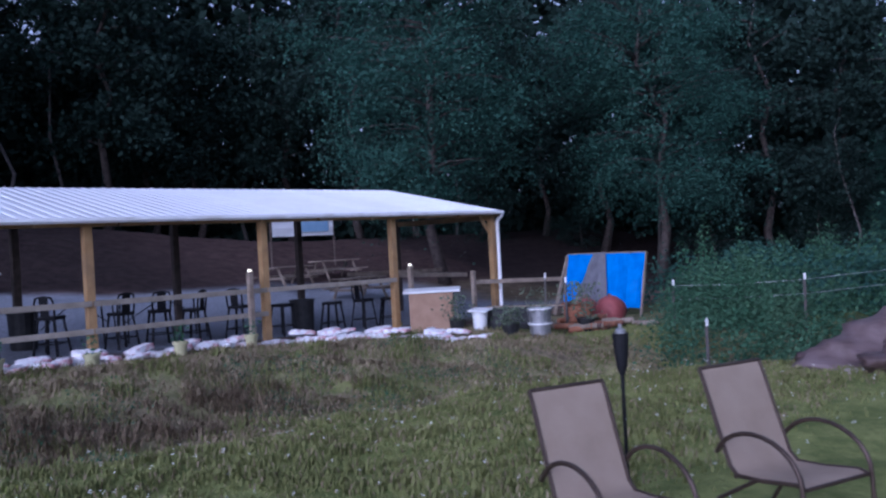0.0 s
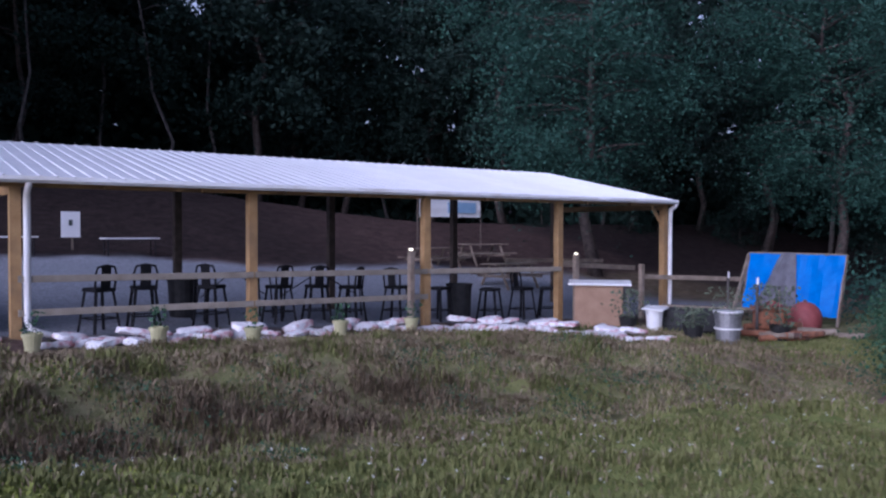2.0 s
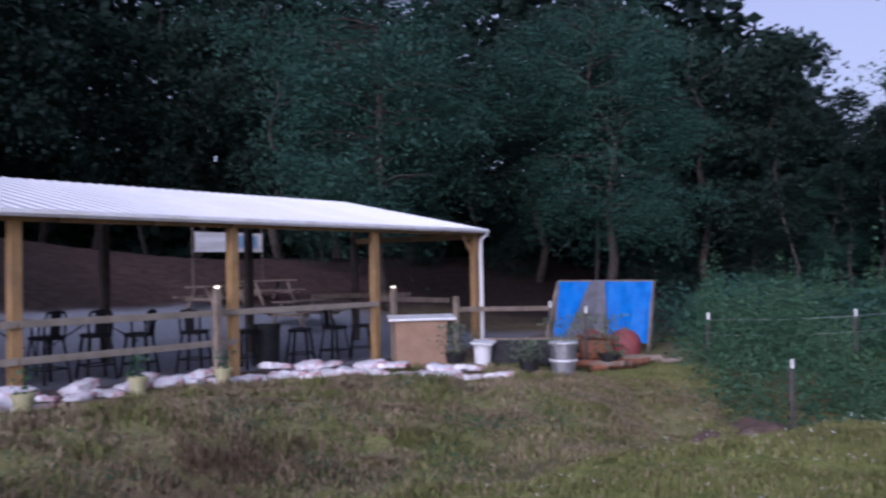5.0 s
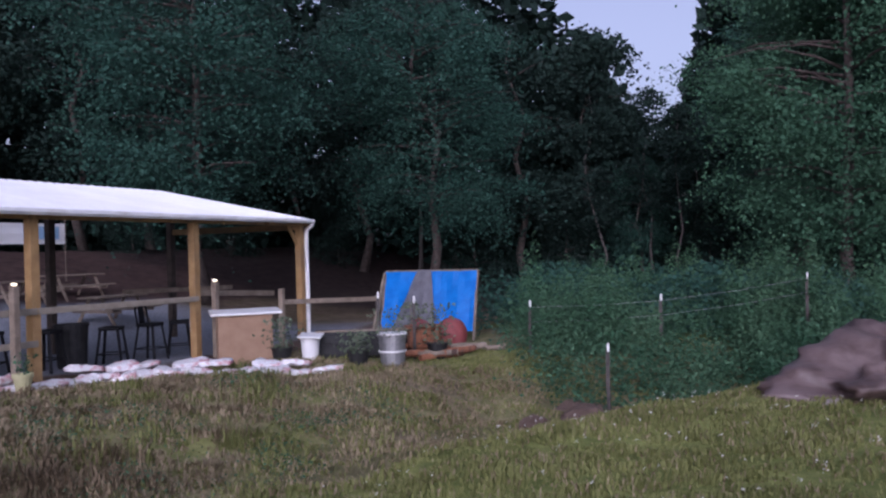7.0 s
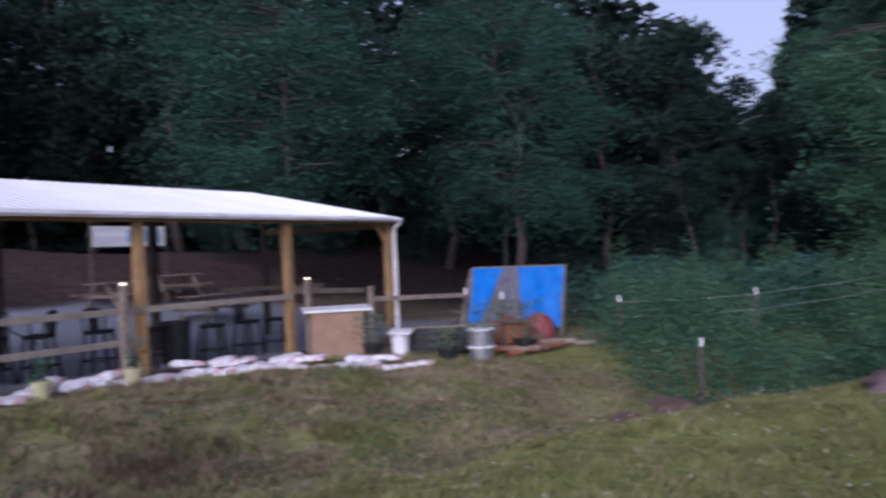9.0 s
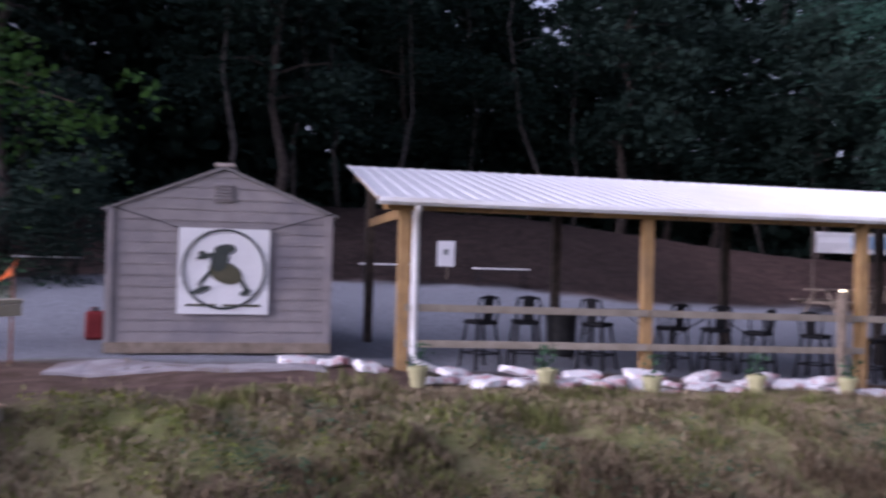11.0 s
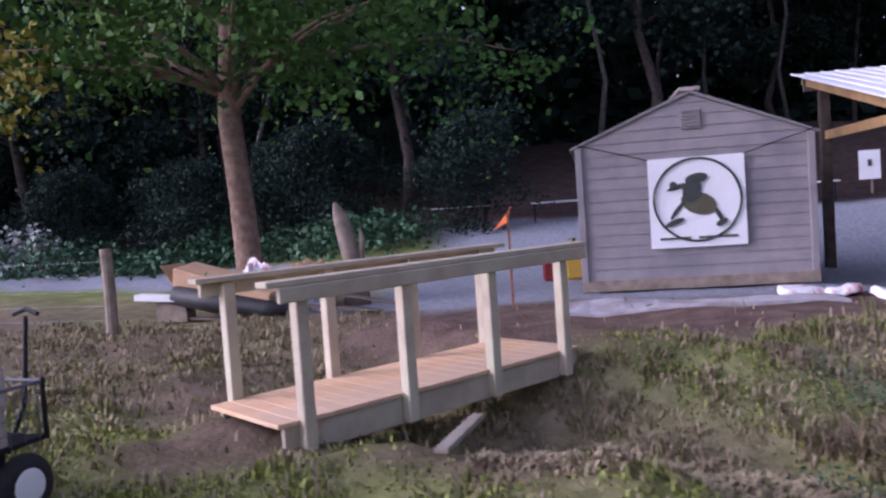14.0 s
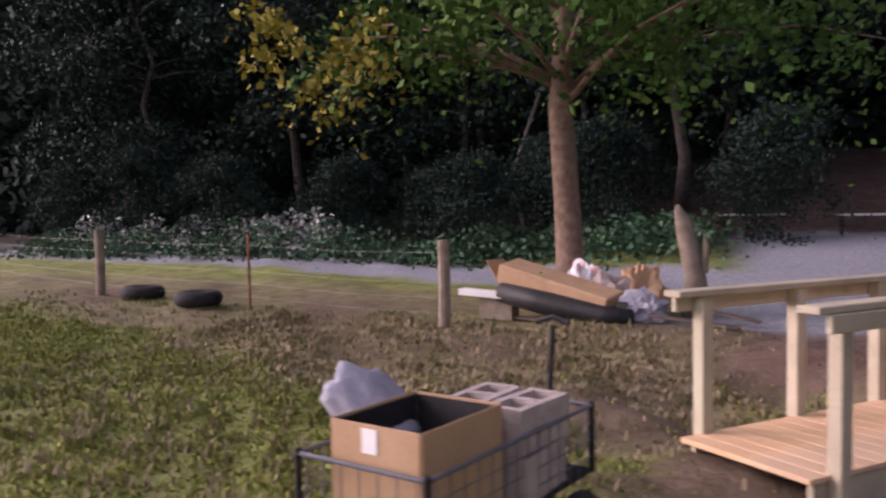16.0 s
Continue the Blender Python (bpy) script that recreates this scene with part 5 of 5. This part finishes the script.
def cart():
    x, y = -4.15, 7.3
    t = thing("garden_cart", (x, y, H(x, y)), "black steel mesh garden cart on pneumatic tyres", "cart", rz=79)
    L, W, z = 1.25, 0.6, 0.36
    part("tray", box((L, W, 0.025), (0, 0, z)), M["black"], t)
    for s in (-1, 1):
        sp_ = part("side_panel", box((L, 0.018, 0.018), (0, s * W / 2, z + 0.3)), M["greytarp"], t)
        for i in range(14):
            part("wire", box((0.004, 0.004, 0.3), (-L / 2 + (i + 0.5) * L / 14, s * W / 2, z + 0.15), bevel=0), M["greytarp"], sp_)
        for i in range(3):
            part("wire", box((L, 0.004, 0.004), (0, s * W / 2, z + 0.07 + i * 0.075), bevel=0), M["greytarp"], sp_)
        e = part("end_panel", box((0.018, W, 0.018), (s * L / 2, 0, z + 0.3)), M["greytarp"], t)
        for i in range(7):
            part("wire", box((0.004, 0.004, 0.3), (s * L / 2, -W / 2 + (i + 0.5) * W / 7, z + 0.15), bevel=0), M["greytarp"], e)
        for q in (-1, 1):
            part("corner_post", box((0.025, 0.025, 0.33), (s * L / 2, q * W / 2, z + 0.155)), M["black"], t)
            wh = part("wheel", lathe([(0.1, -0.045), (0.15, -0.04), (0.165, -0.015), (0.165, 0.015), (0.15, 0.04), (0.1, 0.045)], 20), M["rubber"], t, "black pneumatic tyre", True)
            wh.matrix_local = pose(s * 0.42, q * (W / 2 + 0.04), 0.165, 90, 0, 0)
            part("rim", lathe([(0.09, -0.05), (0.1, -0.03), (0.1, 0.03), (0.09, 0.05), (0.03, 0.055)], 16), M["white"], wh, "white steel rim")
        part("axle", tube([(s * 0.42, -0.33, 0.165), (s * 0.42, 0.33, 0.165)], 0.012, 6), M["black"], t)
        part("axle_mount", box((0.06, 0.4, 0.17), (s * 0.42, 0, 0.265)), M["black"], t)
    h = part("handle", tube([(L / 2, 0, 0.25), (L / 2 + 0.14, 0, 0.5), (L / 2 + 0.2, 0, 0.98)], 0.014, 7), M["black"], t)
    part("grip", tube([(L / 2 + 0.2, -0.09, 0.99), (L / 2 + 0.205, 0, 1.02), (L / 2 + 0.2, 0.09, 0.99)], 0.015, 6), M["blackplastic"], h)
    m = t.matrix_world
    cb = thing("cardboard_box", (0, 0, 0), "open brown cardboard box standing in the cart", "box")
    bw, bl, bh = 0.42, 0.52, 0.42
    for s in (-1, 1):
        part("side_wall", box((bl, 0.008, bh), (0, s * bw / 2, bh / 2)), M["card"], cb)
        part("end_wall", box((0.008, bw - 0.01, bh), (s * bl / 2, 0, bh / 2)), M["card"], cb)
    part("base", box((bl, bw, 0.01), (0, 0, 0.01)), M["card"], cb)
    # added dark sheets that turn the inside of the open box dark
    for s in (-1, 1):
        part("liner", box((bl - 0.02, 0.004, bh - 0.03), (0, s * (bw / 2 - 0.009), bh / 2 + 0.005), bevel=0), M["blackplastic"], cb, "dark plastic liner")
        part("liner", box((0.004, bw - 0.03, bh - 0.03), (s * (bl / 2 - 0.009), 0, bh / 2 + 0.005), bevel=0), M["blackplastic"], cb, "dark plastic liner")
    part("tape", box((0.004, 0.07, 0.09), (-bl / 2 - 0.006, 0.02, bh - 0.06), bevel=0), M["paper"], cb, "strip of pale tape")
    cb.matrix_world = m @ pose(-0.3, -0.02, z + 0.015)
    fb = mesh_ob("feed_bag", lump((0.26, 0.095, 0.44), 41, 0.25, 4, 0.6, 1.7), M["greybag"], smooth=True)
    tagged(fb, "slumped grey feed bag leaning in the cart", "bag")
    fb.matrix_world = m @ pose(-0.12, 0.2, z + 0.22, -48, 6, 10)
    for i, (px, py) in enumerate(((0.2, 0.02), (0.2, -0.2))):
        bm = hollow_block()
        cbk = mesh_ob("concrete_block", bm, M["concrete"])
        tagged(cbk, "hollow pinkish concrete block lying in the cart", "block", "concrete blocks")
        cbk.matrix_world = m @ pose(px, py, z + 0.015 + 0.19 * 0, 0, 0, 4 * i)
        cbk2 = new("concrete_block", cbk.data)
        tagged(cbk2, "hollow pinkish concrete block lying in the cart", "block", "concrete blocks")
        cbk2.matrix_world = m @ pose(px + 0.01, py, z + 0.21, 0, 0, 3 - 5 * i)
    tl = thing("teal_tub", (0, 0, 0), "small teal plastic tub in the cart", "tub")
    part("tub", lathe([(0.1, 0), (0.13, 0.2), (0.14, 0.2), (0.14, 0.22), (0.12, 0.22), (0.1, 0.05)], 14), M["teal"], tl)
    tl.matrix_world = m @ pose(0.5, 0.1, z + 0.015)


cart()


def track_fence():
    f = thing("wire_fence", (0, 0, 0), "wire fence on weathered round wooden posts", "fence")
    ps = [(-19.5, 16.6), (-14.55, 15.0), (-10.8, 14.45), (-7.25, 13.95)]
    for i, (x, y) in enumerate(ps):
        g = H(x, y)
        if i == 2:
            part("steel_post", box((0.035, 0.035, 1.25), (x, y, g + 0.55), bevel=0.004), M["rust"], f)
        else:
            part("post", tube([(x, y, g - 0.2), (x + 0.01, y, g + 0.6), (x, y, g + 1.17)], [0.085, 0.08, 0.078], 10), M["oldwood"], f)
    for k in range(5):
        for (x0, y0), (x1, y1) in zip(ps, ps[1:]):
            a, b = H(x0, y0) + 0.2 + 0.2 * k, H(x1, y1) + 0.2 + 0.2 * k
            part("wire", tube([(x0, y0, a), ((x0 + x1) / 2, (y0 + y1) / 2, (a + b) / 2 - 0.03), (x1, y1, b)], 0.0025, 4), M["galv"], f)
    for x, y in ((-13.3, 14.75), (-11.6, 14.2)):
        t = thing("old_tyre", (x, y, H(x, y)), "black tyre half sunk in the dry grass", "tyre", "old tyres")
        ring = [(0.26 * math.cos(a), 0.26 * math.sin(a), 0.12) for a in (2 * math.pi * k / 20 for k in range(21))]
        part("tread", tube(ring, 0.12, 9, caps=False), M["rubber"], t, smooth=True)
        part("bead", tube([(p[0] * 0.68, p[1] * 0.68, 0.2) for p in ring], 0.02, 6, caps=False), M["rubber"], t)


track_fence()


def junk():
    bx = thing("flattened_carton", (-6.0, 15.0, H(-6, 15) + 0.28), "long crushed brown carton lying aslant on the junk", "box", rz=-12)
    part("carton", box((1.7, 0.5, 0.28), (0, 0, 0.14), (8, 14, 0), bevel=0.02), M["card"], bx)
    part("flap", box((0.32, 0.46, 0.012), (-0.95, 0.0, 0.36), (0, 55, 0)), M["card"], bx)
    dk = thing("rolled_mat", (-5.9, 14.7, H(-5.9, 14.7)), "dark rolled rubber mat under the carton", "mat", rz=-10)
    part("roll", tube([(-0.9, 0, 0.36), (-0.2, 0, 0.24), (0.6, 0, 0.13), (1.0, 0, 0.12)], [0.14, 0.16, 0.13, 0.11], 12), M["blackplastic"], dk, smooth=True)
    part("core", tube([(-0.93, 0, 0.365), (-0.88, 0, 0.355)], 0.05, 8), M["rubber"], dk)
    wb = thing("white_board", (-7.05, 14.85, H(-7.05, 14.85)), "white board end sticking out of the junk", "board", rz=-5)
    part("board", box((0.9, 0.2, 0.09), (0.1, 0, 0.36), (0, 3, 0)), M["white"], wb)
    part("block", box((0.5, 0.25, 0.3), (0.2, 0.1, 0.15)), M["oldwood"], wb)
    for i, (x, y, s, m, lab) in enumerate(((-4.85, 14.85, (0.3, 0.2, 0.42), "greybag", "printed white feed bag slumped on the ground"), (-5.3, 15.3, (0.34, 0.25, 0.62), "concrete", "crumpled tan paper sack on the junk"), (-4.95, 15.45, (0.4, 0.3, 0.7), "card", "crumpled brown paper sack on the junk"), (-5.75, 15.5, (0.3, 0.22, 0.7), "bag", "pale crumpled plastic sack on the junk"))):
        t = mesh_ob("junk_sack", lump(s, 50 + i, 0.5, 4, 0.5, 2.2), M[m])
        tagged(t, lab, "sack", "junk sacks")
        t.matrix_world = pose(x, y, H(x, y) - 0.02, 0, 0, 40 * i)
    pr = part("print_patch", box((0.14, 0.01, 0.08), (0, 0, 0)), M["inkdark"], bx)
    pr.matrix_local = pose(1.12, -0.42, 0.0, 10, 0, 10)
    tagged(pr, "dark printed patch")
    for i, (a, b) in enumerate((((-4.7, 14.6, 0.1), (-3.6, 14.3, 0.02)), ((-4.9, 15.0, 0.3), (-3.4, 14.8, 0.05)), ((-6.6, 14.9, 0.06), (-5.3, 14.4, 0.05)))):
        z = H(a[0], a[1])
        t = mesh_ob("loose_plank", between((a[0], a[1], z + a[2]), (b[0], b[1], z + b[2]), 0.14, 0.03), M["darkwood"])
        tagged(t, "dark loose plank lying by the junk", "plank", "loose planks")
    st = thing("broken_stump", (-4.25, 15.45, H(-4.25, 15.45)), "pale broken tree stump, leaning and split", "stump")
    bm = tube([(0, 0, -0.1), (-0.02, 0, 0.5), (-0.1, 0, 1.0), (-0.16, 0.02, 1.3), (-0.24, 0.02, 1.5)], [0.2, 0.15, 0.13, 0.1, 0.03], 9)
    for v in bm.verts:
        v.co += Vector((noise.noise(v.co * 5), noise.noise(v.co * 5 + Vector((9, 0, 0))), 0)) * 0.05
    part("wood", bm, M["oldwood"], st, smooth=True)
    part("splinter", tube([(0.1, 0.02, 0.6), (0.13, 0.02, 0.95), (0.1, 0.03, 1.12)], [0.06, 0.05, 0.01], 6), M["oldwood"], st)
    fl = thing("marker_flag", (-1.86, 14.3, H(-1.86, 14.3)), "orange marker flag on a dark steel stake", "flag")
    part("stake", box((0.03, 0.03, 1.2), (0, 0, 0.6), bevel=0.004), M["rust"], fl)
    part("pennant", sheet([(0.0, 0, 1.08), (-0.2, 0.02, 0.98), (0.05, 0, 1.26), (0.04, 0, 1.28)], 4, 4, 0.02, 0.004, 1), M["orange"], fl, "bright orange cloth pennant")
    for x, m, lab, h in ((-1.5, "redcan", "dark red fuel can beside the shed", 0.46), (-1.12, "yellowcan", "yellow fuel can beside the shed", 0.62)):
        t = thing("fuel_can", (x, 17.4, H(x, 17.4)), lab, "can", "fuel cans")
        part("body", box((0.3, 0.2, h), (0, 0, h / 2), bevel=0.04), M[m], t)
        part("cap", lathe([(0.03, h), (0.03, h + 0.05), (0.02, h + 0.06)], 10), M["blackplastic"], t)
        part("handle", tube([(-0.1, 0, h), (-0.07, 0, h + 0.05), (0.03, 0, h + 0.05)], 0.012, 6), M[m], t)
    z = H(-1.72, 8.4)
    t = mesh_ob("offcut_plank", between((-1.72, 8.4, z + 0.03), (-1.6, 9.05, z + 0.05), 0.085, 0.035), M["rail"])
    tagged(t, "grey weathered offcut plank on bare soil", "plank")


junk()
